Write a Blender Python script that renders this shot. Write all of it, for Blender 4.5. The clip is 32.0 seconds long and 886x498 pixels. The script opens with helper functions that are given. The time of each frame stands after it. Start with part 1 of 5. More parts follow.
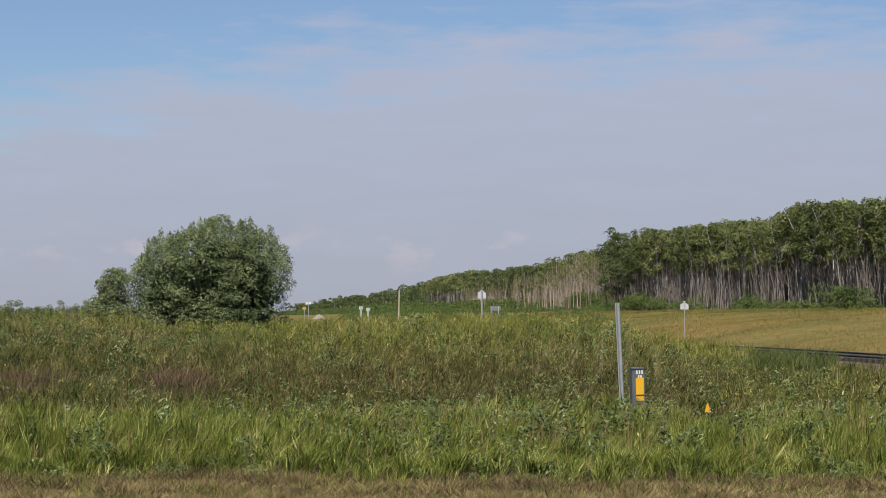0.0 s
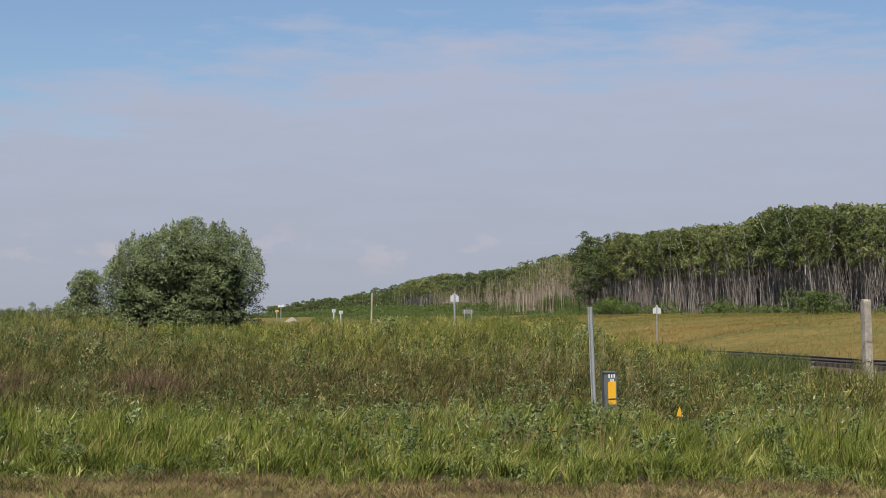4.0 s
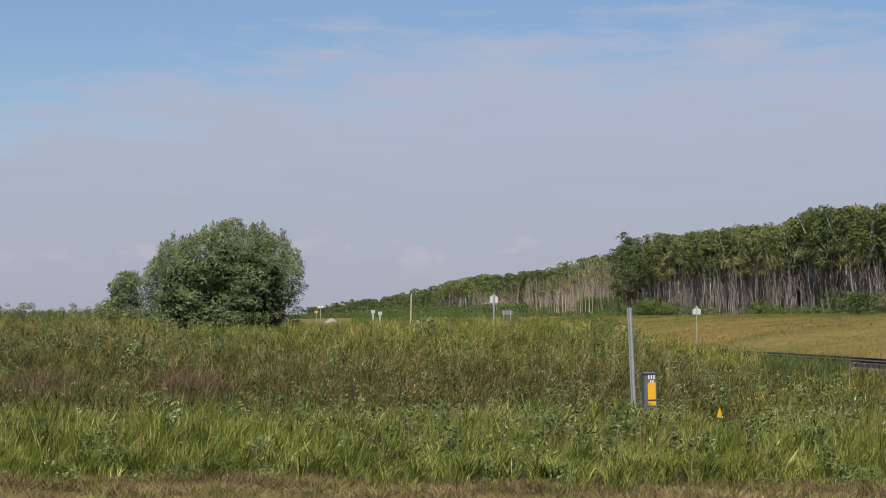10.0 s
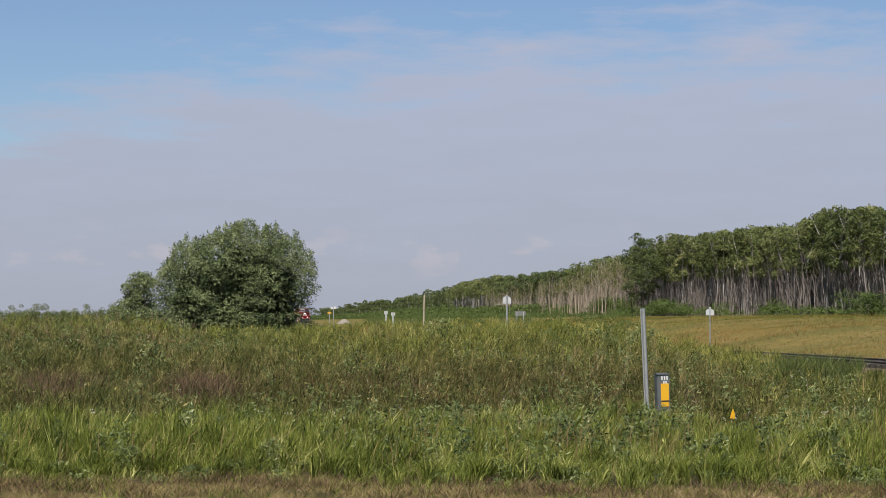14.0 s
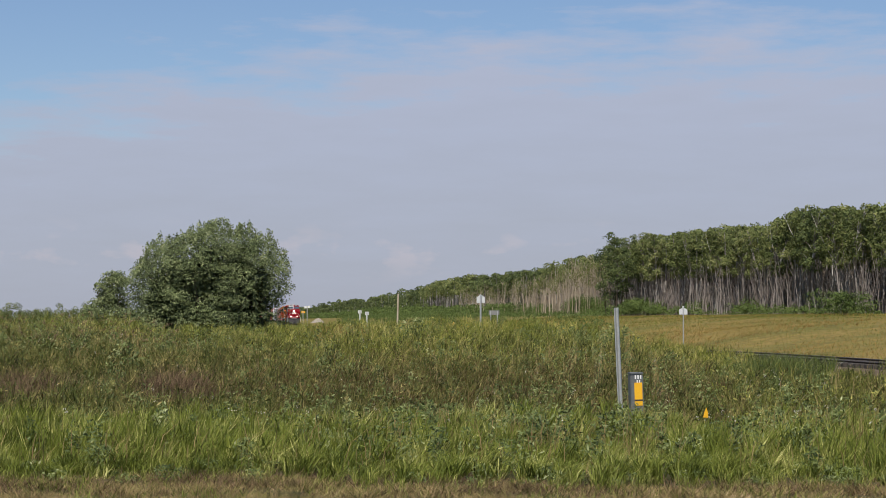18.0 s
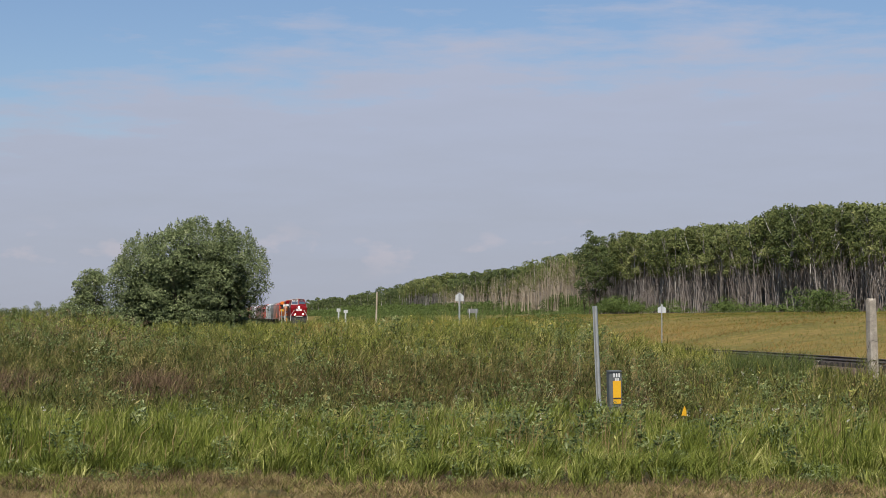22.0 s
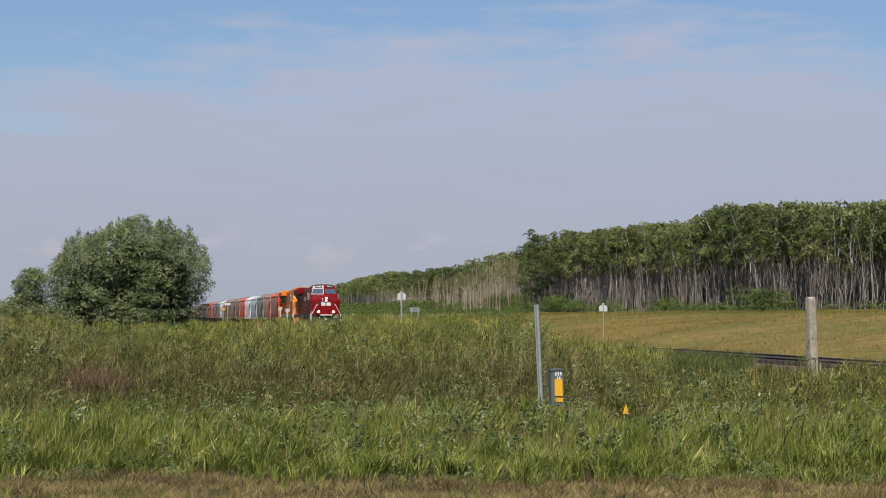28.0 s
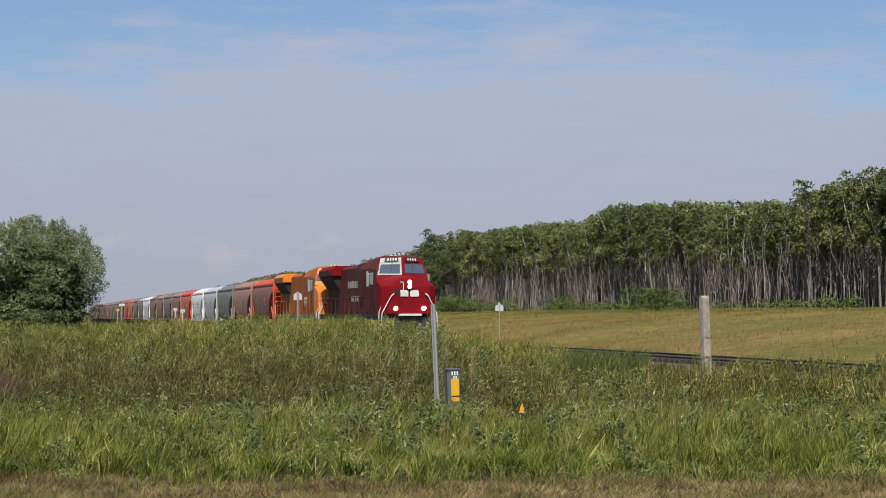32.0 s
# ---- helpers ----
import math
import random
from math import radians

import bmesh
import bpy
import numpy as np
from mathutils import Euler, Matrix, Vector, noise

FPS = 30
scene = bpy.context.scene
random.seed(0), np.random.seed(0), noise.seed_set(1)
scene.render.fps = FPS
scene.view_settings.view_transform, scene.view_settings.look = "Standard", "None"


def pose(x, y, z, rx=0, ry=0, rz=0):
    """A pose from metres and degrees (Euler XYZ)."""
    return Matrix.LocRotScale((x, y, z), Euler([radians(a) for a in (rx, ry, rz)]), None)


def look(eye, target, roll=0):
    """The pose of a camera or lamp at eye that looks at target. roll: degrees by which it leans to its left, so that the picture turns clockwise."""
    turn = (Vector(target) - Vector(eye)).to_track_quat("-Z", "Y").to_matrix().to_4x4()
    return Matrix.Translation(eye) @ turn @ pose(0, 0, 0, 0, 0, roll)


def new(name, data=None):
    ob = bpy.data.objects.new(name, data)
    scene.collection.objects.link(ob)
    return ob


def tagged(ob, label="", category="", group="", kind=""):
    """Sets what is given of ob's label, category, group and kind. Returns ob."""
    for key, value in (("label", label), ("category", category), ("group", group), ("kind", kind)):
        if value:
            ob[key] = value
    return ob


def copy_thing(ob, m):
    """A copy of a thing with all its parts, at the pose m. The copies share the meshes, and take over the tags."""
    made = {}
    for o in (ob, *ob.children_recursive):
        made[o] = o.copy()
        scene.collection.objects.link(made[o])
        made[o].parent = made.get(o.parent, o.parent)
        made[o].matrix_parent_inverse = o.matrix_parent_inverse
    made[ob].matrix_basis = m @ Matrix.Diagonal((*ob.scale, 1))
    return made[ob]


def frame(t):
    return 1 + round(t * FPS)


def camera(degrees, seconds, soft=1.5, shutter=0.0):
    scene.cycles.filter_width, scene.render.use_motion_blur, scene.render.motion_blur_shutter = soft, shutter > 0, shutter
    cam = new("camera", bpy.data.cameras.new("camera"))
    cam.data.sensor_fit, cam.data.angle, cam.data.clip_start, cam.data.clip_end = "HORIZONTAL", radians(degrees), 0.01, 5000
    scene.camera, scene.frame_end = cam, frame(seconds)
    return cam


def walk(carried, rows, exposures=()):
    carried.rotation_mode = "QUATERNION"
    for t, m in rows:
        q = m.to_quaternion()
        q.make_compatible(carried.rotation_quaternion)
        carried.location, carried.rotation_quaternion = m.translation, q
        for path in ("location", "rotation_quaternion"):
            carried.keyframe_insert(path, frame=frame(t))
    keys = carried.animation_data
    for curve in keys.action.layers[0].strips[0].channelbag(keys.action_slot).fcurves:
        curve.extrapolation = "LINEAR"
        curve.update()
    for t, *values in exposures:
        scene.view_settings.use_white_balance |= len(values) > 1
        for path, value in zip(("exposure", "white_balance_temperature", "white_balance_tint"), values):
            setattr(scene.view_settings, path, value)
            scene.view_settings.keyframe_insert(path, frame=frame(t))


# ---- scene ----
# camera: held by hand at one spot beside the track, panning with the train
EYE = 1.65
cam = camera(25.98, 32.0, 0.5)
TURNS = [  # seconds, yaw, pitch, roll
    (0.0, 5.483, 1.931, 0.190),
    (0.5, 5.636, 1.956, 0.192),
    (1.0, 4.971, 1.984, 0.143),
    (1.5, 4.409, 2.022, 0.070),
    (2.0, 3.901, 2.031, 0.044),
    (2.5, 4.857, 2.025, -0.045),
    (4.5, 4.634, 2.032, -0.023),
    (5.0, 4.742, 2.046, -0.014),
    (5.5, 4.940, 2.052, -0.027),
    (6.0, 5.325, 2.050, -0.027),
    (6.5, 5.479, 2.048, -0.013),
    (7.0, 5.557, 2.046, -0.029),
    (7.5, 5.607, 2.046, -0.027),
    (8.0, 5.709, 2.057, -0.017),
    (8.5, 5.795, 2.057, -0.018),
    (9.0, 5.836, 2.050, -0.026),
    (9.5, 5.843, 2.048, -0.046),
    (10.0, 5.840, 2.054, -0.016),
    (10.5, 5.863, 2.052, -0.015),
    (11.0, 5.860, 2.041, -0.077),
    (11.5, 5.883, 2.055, -0.006),
    (12.0, 5.877, 2.061, 0.016),
    (12.5, 5.937, 2.091, 0.063),
    (13.0, 6.042, 2.089, 0.035),
    (13.5, 6.152, 2.083, -0.014),
    (14.0, 6.227, 2.081, -0.004),
    (14.5, 6.268, 2.083, -0.008),
    (16.5, 6.047, 2.084, 0.015),
    (17.0, 5.886, 2.072, 0.047),
    (17.5, 5.655, 2.079, 0.034),
    (18.0, 5.447, 2.057, -0.013),
    (18.5, 5.315, 2.069, -0.040),
    (19.0, 5.400, 2.052, -0.033),
    (19.5, 5.346, 2.030, -0.012),
    (20.0, 5.271, 2.035, 0.028),
    (20.5, 5.058, 2.032, -0.014),
    (21.0, 4.859, 2.006, -0.015),
    (21.5, 4.788, 2.006, -0.012),
    (22.0, 4.815, 2.005, -0.020),
    (22.5, 4.859, 1.999, -0.017),
    (23.0, 4.894, 1.982, 0.000),
    (23.5, 4.835, 1.980, -0.015),
    (24.0, 4.608, 1.987, 0.040),
    (24.5, 4.307, 1.985, 0.033),
    (25.0, 4.100, 1.989, 0.030),
    (25.5, 3.993, 1.973, 0.002),
    (27.5, 3.371, 1.966, 0.035),
    (28.0, 3.087, 1.965, 0.030),
    (28.5, 2.375, 1.980, 0.096),
    (29.0, 2.004, 1.969, 0.031),
    (29.5, 1.716, 1.970, 0.016),
    (30.0, 1.724, 1.970, 0.026),
    (30.5, 1.598, 1.986, 0.080),
    (31.0, 1.114, 1.999, 0.120),
    (31.5, 0.360, 2.025, 0.122),
    (32.0, 0.000, 1.954, 0.241),
]
walk(cam, [(t, pose(0, 0, EYE, 90 + pitch, roll, yaw)) for t, yaw, pitch, roll in TURNS], [(0, 0.4), (32, 0.4)])

rng = np.random.default_rng(7)

# ---- light ----
SUN_TO = Vector((-0.05, -0.58, 0.81)).normalized()
sun = new("sun", bpy.data.lights.new("sun", "SUN"))
sun.data.energy, sun.data.angle, sun.data.color = 5.0, radians(0.6), (1.0, 0.94, 0.85)
sun.matrix_world = look(SUN_TO * 200, (0, 0, 0))


def make_world():
    world = bpy.data.worlds.new("world")
    scene.world = world
    world.use_nodes = True
    nt = world.node_tree
    nt.nodes.clear()
    N, L = nt.nodes.new, nt.links.new

    def math_node(op, a, b=None, clamp=False):
        n = N("ShaderNodeMath")
        n.operation, n.use_clamp = op, clamp
        for i, v in enumerate((a, b)):
            if v is None:
                continue
            if isinstance(v, (int, float)):
                n.inputs[i].default_value = v
            else:
                L(v, n.inputs[i])
        return n.outputs[0]

    sky = N("ShaderNodeTexSky")
    sky.sky_type, sky.sun_disc = "NISHITA", False
    sky.sun_elevation = math.asin(SUN_TO.z)
    sky.sun_rotation = math.atan2(SUN_TO.x, SUN_TO.y)
    sky.air_density, sky.dust_density, sky.ozone_density = 1.0, 0.6, 1.6
    co = N("ShaderNodeTexCoord")
    sep = N("ShaderNodeSeparateXYZ")
    L(co.outputs["Generated"], sep.inputs[0])
    x, y, z = sep.outputs
    # thin stratus with a ragged, arched upper edge
    def cloud_noise(scale, stretch, tilt, detail, rough):
        mp = N("ShaderNodeMapping")
        mp.inputs["Scale"].default_value = (1.0, 1.0, stretch)
        mp.inputs["Rotation"].default_value = (0, radians(tilt), 0)
        L(co.outputs["Generated"], mp.inputs[0])
        n = N("ShaderNodeTexNoise")
        n.inputs["Scale"].default_value, n.inputs["Detail"].default_value, n.inputs["Roughness"].default_value = scale, detail, rough
        L(mp.outputs[0], n.inputs["Vector"])
        return math_node("SUBTRACT", n.outputs[0], 0.5)
    broad = cloud_noise(9.0, 2.6, -9, 5, 0.5)
    wisp = cloud_noise(16.0, 5.5, -7, 8, 0.6)
    puff = cloud_noise(38.0, 2.2, 0, 4, 0.5)
    edge = math_node("SUBTRACT", 0.142, math_node("MULTIPLY", math_node("MULTIPLY", x, x), 0.43))
    rag = math_node("ADD", math_node("MULTIPLY", broad, 0.075), math_node("MULTIPLY", wisp, 0.125))
    h = math_node("SUBTRACT", edge, math_node("ADD", z, rag))
    cover = math_node("MULTIPLY", math_node("ADD", math_node("DIVIDE", h, 0.042), 0.45, True), 0.93)
    cloud = N("ShaderNodeMix")
    cloud.data_type = "RGBA"
    L(math_node("ADD", math_node("MULTIPLY", z, 5.0), math_node("MULTIPLY", wisp, 0.5), True), cloud.inputs["Factor"])
    cloud.inputs["A"].default_value = (0.292, 0.311, 0.375, 1)
    cloud.inputs["B"].default_value = (0.348, 0.383, 0.50, 1)
    # faint pinkish cumulus low over the horizon
    low = math_node("SUBTRACT", 1.0, math_node("MULTIPLY", math_node("ABSOLUTE", math_node("SUBTRACT", z, 0.034)), 55.0), True)
    tuft = math_node("MULTIPLY", math_node("MULTIPLY", math_node("SUBTRACT", puff, 0.07), 9.0, True), math_node("MULTIPLY", low, 0.4))
    cumulus = N("ShaderNodeMix")
    cumulus.data_type = "RGBA"
    L(tuft, cumulus.inputs["Factor"])
    L(cloud.outputs["Result"], cumulus.inputs["A"])
    cumulus.inputs["B"].default_value = (0.455, 0.40, 0.43, 1)
    tint = N("ShaderNodeMix")
    tint.data_type, tint.blend_type = "RGBA", "MULTIPLY"
    tint.inputs["Factor"].default_value = 1.0
    tint.inputs["B"].default_value = (0.86, 0.93, 1.09, 1)
    L(sky.outputs[0], tint.inputs["A"])
    bg_sky, bg_cloud, mix, out = N("ShaderNodeBackground"), N("ShaderNodeBackground"), N("ShaderNodeMixShader"), N("ShaderNodeOutputWorld")
    bg_sky.inputs["Strength"].default_value = 0.068
    L(tint.outputs["Result"], bg_sky.inputs["Color"])
    L(cumulus.outputs["Result"], bg_cloud.inputs["Color"])
    L(cover, mix.inputs[0])
    L(bg_sky.outputs[0], mix.inputs[1])
    L(bg_cloud.outputs[0], mix.inputs[2])
    L(mix.outputs[0], out.inputs[0])


make_world()


# ---- materials ----
def mat(name, stops, rough=0.6, metal=0.0, source="noise", scale=3.0, bump=0.0, through_light=0.0, fine=0.0, spec=0.5, coat=0.0, clump=1.3):
    """A surface whose colour runs over the given stops by noise in metres, by island, or by object; fine adds grain."""
    m = bpy.data.materials.new(name)
    m.use_nodes = True
    nt = m.node_tree
    N, L = nt.nodes.new, nt.links.new
    bsdf = nt.nodes["Principled BSDF"]
    bsdf.inputs["Roughness"].default_value, bsdf.inputs["Metallic"].default_value = rough, metal
    bsdf.inputs["Specular IOR Level"].default_value = spec
    bsdf.inputs["Coat Weight"].default_value = coat
    ramp = N("ShaderNodeValToRGB")
    while len(ramp.color_ramp.elements) < len(stops):
        ramp.color_ramp.elements.new(0.5)
    for i, c in enumerate(stops):
        ramp.color_ramp.elements[i].position = (0.25 + 0.5 * i / max(1, len(stops) - 1)) if source == "noise" else i / max(1, len(stops) - 1)
        ramp.color_ramp.elements[i].color = (*c, 1)
    co = N("ShaderNodeTexCoord")
    geo = N("ShaderNodeNewGeometry")
    nz = N("ShaderNodeTexNoise")
    nz.inputs["Scale"].default_value, nz.inputs["Detail"].default_value, nz.inputs["Roughness"].default_value = scale, 6, 0.6
    L(co.outputs["Object"], nz.inputs["Vector"])
    if source == "noise":
        L(nz.outputs[0], ramp.inputs[0])
    elif source == "island":
        a = N("ShaderNodeMath")
        a.operation = "MULTIPLY_ADD"
        L(geo.outputs["Random Per Island"], a.inputs[0])
        a.inputs[1].default_value = 0.55
        b = N("ShaderNodeMath")
        b.operation = "MULTIPLY_ADD"
        L(nz.outputs[0], b.inputs[0])
        b.inputs[1].default_value, b.inputs[2].default_value = clump, 0.13 - clump / 2
        c = N("ShaderNodeMath")
        c.operation = "MULTIPLY_ADD"
        info = N("ShaderNodeObjectInfo")
        L(info.outputs["Random"], c.inputs[0])
        c.inputs[1].default_value = 0.22
        L(b.outputs[0], c.inputs[2])
        L(c.outputs[0], a.inputs[2])
        L(a.outputs[0], ramp.inputs[0])
    color = ramp.outputs[0]
    if fine:
        nf = N("ShaderNodeTexNoise")
        nf.inputs["Scale"].default_value, nf.inputs["Detail"].default_value = scale * 14, 4
        L(co.outputs["Object"], nf.inputs["Vector"])
        mx = N("ShaderNodeMix")
        mx.data_type, mx.blend_type = "RGBA", "OVERLAY"
        mx.inputs["Factor"].default_value = fine
        L(color, mx.inputs["A"])
        L(nf.outputs[0], mx.inputs["B"])
        color = mx.outputs["Result"]
    L(color, bsdf.inputs["Base Color"])
    if bump:
        bp = N("ShaderNodeBump")
        bp.inputs["Strength"].default_value, bp.inputs["Distance"].default_value = bump, 0.02
        nb = N("ShaderNodeTexNoise")
        nb.inputs["Scale"].default_value, nb.inputs["Detail"].default_value = scale * 8, 5
        L(co.outputs["Object"], nb.inputs["Vector"])
        L(nb.outputs[0], bp.inputs["Height"])
        L(bp.outputs[0], bsdf.inputs["Normal"])
    if through_light:
        tr = N("ShaderNodeBsdfTranslucent")
        L(color, tr.inputs["Color"])
        mix = N("ShaderNodeMixShader")
        mix.inputs[0].default_value = through_light
        L(bsdf.outputs[0], mix.inputs[1])
        L(tr.outputs[0], mix.inputs[2])
        L(mix.outputs[0], nt.nodes["Material Output"].inputs[0])
    return m


def lamp_mat(name, color, power):
    m = bpy.data.materials.new(name)
    m.use_nodes = True
    b = m.node_tree.nodes["Principled BSDF"]
    b.inputs["Emission Color"].default_value, b.inputs["Emission Strength"].default_value = (*color, 1), power
    b.inputs["Base Color"].default_value = (0.8, 0.8, 0.8, 1)
    return m


M = dict(
    soil=mat("soil", [(0.0195, 0.0203, 0.0078), (0.039, 0.039, 0.014), (0.0624, 0.0507, 0.025)], 0.95, scale=0.6, bump=0.6, fine=0.5, spec=0.1),
    ballast=mat("ballast", [(0.0492, 0.0335, 0.024), (0.091, 0.0648, 0.048), (0.155, 0.115, 0.0889)], 0.9, scale=9, bump=1.0, fine=0.6, spec=0.2),
    mown=mat("mown_grass", [(0.03, 0.022, 0.012), (0.19, 0.122, 0.066), (0.12, 0.118, 0.03), (0.33, 0.22, 0.12), (0.20, 0.19, 0.05), (0.50, 0.36, 0.22)], 0.8, source="island", scale=2.5, through_light=0.15, spec=0.2, clump=2.2),
    lush=mat("lush_grass", [(0.010, 0.017, 0.003), (0.053, 0.073, 0.0105), (0.115, 0.140, 0.0195), (0.175, 0.195, 0.036), (0.40, 0.385, 0.14)], 0.65, source="island", scale=2.0, through_light=0.14, spec=0.16, clump=1.9),
    green=mat("green_grass", [(0.016, 0.022, 0.004), (0.07, 0.087, 0.014), (0.14, 0.158, 0.025), (0.225, 0.222, 0.043), (0.44, 0.39, 0.15)], 0.65, source="island", scale=1.0, through_light=0.12, spec=0.16, clump=2.4),
    ditch=mat("ditch_grass", [(0.008, 0.0105, 0.003), (0.033, 0.042, 0.009), (0.067, 0.079, 0.0165), (0.125, 0.12, 0.031), (0.25, 0.205, 0.08)], 0.65, source="island", scale=1.3, through_light=0.08, spec=0.16, clump=2.6),
    straw=mat("straw_grass", [(0.156, 0.109, 0.0468), (0.234, 0.172, 0.0741), (0.328, 0.257, 0.125)], 0.75, source="island", scale=0.4, through_light=0.18, spec=0.2),
    russet=mat("russet_grass", [(0.014, 0.0095, 0.004), (0.05, 0.031, 0.012), (0.09, 0.057, 0.022), (0.062, 0.058, 0.015), (0.19, 0.125, 0.055)], 0.75, source="island", scale=0.9, through_light=0.15, spec=0.2, clump=2.2),
    dead=mat("dead_stalk", [(0.0421, 0.0281, 0.016), (0.112, 0.0749, 0.0421), (0.234, 0.163, 0.0983)], 0.85, source="island", scale=0.8, spec=0.1),
    dock=mat("dock_stalk", [(0.022, 0.015, 0.009), (0.095, 0.063, 0.037), (0.25, 0.18, 0.11)], 0.85, source="island", scale=1.2, spec=0.1),
    hill=mat("hill_grass", [(0.063, 0.0852, 0.0168), (0.106, 0.123, 0.0238), (0.166, 0.16, 0.0351), (0.218, 0.197, 0.0562)], 0.8, source="island", scale=0.07, through_light=0.18, spec=0.15, clump=2.4),
    tawny=mat("tawny_grass", [(0.16, 0.092, 0.03), (0.26, 0.158, 0.052), (0.36, 0.235, 0.09)], 0.8, source="island", scale=0.1, through_light=0.15, spec=0.15, clump=2.0),
    hillsoil=mat("hill_soil", [(0.075, 0.082, 0.022), (0.135, 0.108, 0.033), (0.215, 0.142, 0.05)], 0.95, scale=0.1, fine=0.7, spec=0.1),
    weed=mat("weed_leaf", [(0.016, 0.026, 0.007), (0.054, 0.077, 0.019), (0.118, 0.145, 0.045), (0.29, 0.31, 0.15)], 0.6, source="island", scale=1.6, through_light=0.12, spec=0.22, clump=2.0),
    reed=mat("reed_leaf", [(0.018, 0.026, 0.006), (0.055, 0.075, 0.016), (0.105, 0.13, 0.032), (0.2, 0.225, 0.075)], 0.6, source="island", scale=1.5, through_light=0.12, spec=0.2, clump=1.8),
    bloom=mat("yellow_bloom", [(0.328, 0.211, 0.0156), (0.429, 0.296, 0.0234)], 0.7, source="island", through_light=0.12),
    pale=mat("pale_seed", [(0.328, 0.312, 0.265), (0.429, 0.413, 0.367)], 0.8, source="island", through_light=0.12),
    aspen=mat("aspen_leaf", [(0.028, 0.037, 0.014), (0.076, 0.098, 0.031), (0.135, 0.158, 0.052), (0.235, 0.24, 0.09)], 0.6, source="island", scale=0.45, through_light=0.3, spec=0.15, clump=2.2),
    darkleaf=mat("dark_poplar_leaf", [(0.018, 0.028, 0.011), (0.05, 0.07, 0.023), (0.092, 0.115, 0.038), (0.155, 0.172, 0.063)], 0.6, source="island", scale=0.45, through_light=0.2, spec=0.15, clump=2.2),
    aspenlight=mat("aspen_leaf_pale", [(0.04, 0.05, 0.019), (0.105, 0.126, 0.041), (0.172, 0.194, 0.069), (0.28, 0.28, 0.115)], 0.6, source="island", scale=0.45, through_light=0.3, spec=0.15, clump=2.2),
    yellowleaf=mat("sparse_leaf", [(0.06, 0.07, 0.02), (0.13, 0.14, 0.04), (0.21, 0.2, 0.07)], 0.6, source="island", scale=0.3, through_light=0.15, spec=0.2),
    willow=mat("willow_leaf", [(0.022, 0.032, 0.012), (0.07, 0.092, 0.034), (0.14, 0.168, 0.068), (0.28, 0.31, 0.155)], 0.6, source="island", scale=0.9, through_light=0.12, spec=0.22, clump=2.2),
    shrub=mat("shrub_leaf", [(0.0273, 0.0468, 0.0109), (0.0663, 0.0975, 0.0234), (0.117, 0.148, 0.0429)], 0.65, source="island", scale=0.8, through_light=0.15, spec=0.15, clump=2.0),
    deadwood=mat("dead_twigs", [(0.16, 0.127, 0.09), (0.32, 0.265, 0.20), (0.50, 0.435, 0.345)], 0.85, source="island", scale=0.4, spec=0.1),
    sapling=mat("grey_brown_twigs", [(0.075, 0.062, 0.056), (0.16, 0.135, 0.122), (0.28, 0.245, 0.225), (0.42, 0.385, 0.36)], 0.85, source="island", scale=0.4, spec=0.1),
    bark=mat("aspen_bark", [(0.045, 0.04, 0.037), (0.12, 0.107, 0.098), (0.27, 0.25, 0.23), (0.56, 0.54, 0.50)], 0.85, source="island", scale=0.5, spec=0.2),
    twig=mat("brown_bark", [(0.06, 0.048, 0.037), (0.11, 0.088, 0.068)], 0.9, scale=4, spec=0.1),
    steel=mat("galvanised_steel", [(0.271, 0.283, 0.283), (0.407, 0.419, 0.415)], 0.5, 0.4, scale=7, fine=0.3),
    signback=mat("sign_back_grey", [(0.36, 0.37, 0.37), (0.46, 0.47, 0.47)], 0.6, 0.0, scale=5, fine=0.2),
    white=mat("white_paint", [(0.515, 0.515, 0.499), (0.624, 0.624, 0.608)], 0.45, scale=3, fine=0.2),
    yellow=mat("yellow_plastic", [(0.608, 0.312, 0.0078), (0.663, 0.367, 0.0156)], 0.45, scale=6, fine=0.2),
    boxgrey=mat("box_grey_green", [(0.0663, 0.0741, 0.0741), (0.109, 0.117, 0.117)], 0.5, scale=6, fine=0.4),
    oldwood=mat("weathered_wood", [(0.17, 0.148, 0.118), (0.31, 0.272, 0.22), (0.45, 0.40, 0.33)], 0.9, scale=5, bump=0.8, fine=0.5, spec=0.15),
    tie=mat("creosote_tie", [(0.0273, 0.0218, 0.0172), (0.0507, 0.0406, 0.0328)], 0.9, scale=5, fine=0.5),
    rail=mat("rusty_rail", [(0.0351, 0.025, 0.0218), (0.0663, 0.0468, 0.039)], 0.7, 0.3, scale=5, fine=0.3),
    railtop=mat("worn_rail_head", [(0.156, 0.148, 0.144), (0.234, 0.226, 0.222)], 0.4, 0.8, scale=5),
    gravel=mat("gravel_heap", [(0.187, 0.164, 0.14), (0.281, 0.25, 0.218)], 0.95, scale=6, bump=0.8, fine=0.5),
    wire=mat("rusty_wire", [(0.039, 0.0273, 0.0234), (0.0624, 0.0468, 0.039)], 0.8, 0.3),
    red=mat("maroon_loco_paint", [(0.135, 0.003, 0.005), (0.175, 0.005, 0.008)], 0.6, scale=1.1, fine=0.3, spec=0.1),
    # side coat: dust, and the shade of the unlit flanks put into the colour
    redside=mat("dusty_shaded_maroon_paint", [(0.062, 0.010, 0.0075), (0.105, 0.024, 0.017)], 0.7, scale=0.9, fine=0.6, spec=0.2),
    orange=mat("orange_loco_paint", [(0.60, 0.155, 0.008), (0.68, 0.19, 0.012)], 0.5, scale=1.0, fine=0.3, coat=0.2),
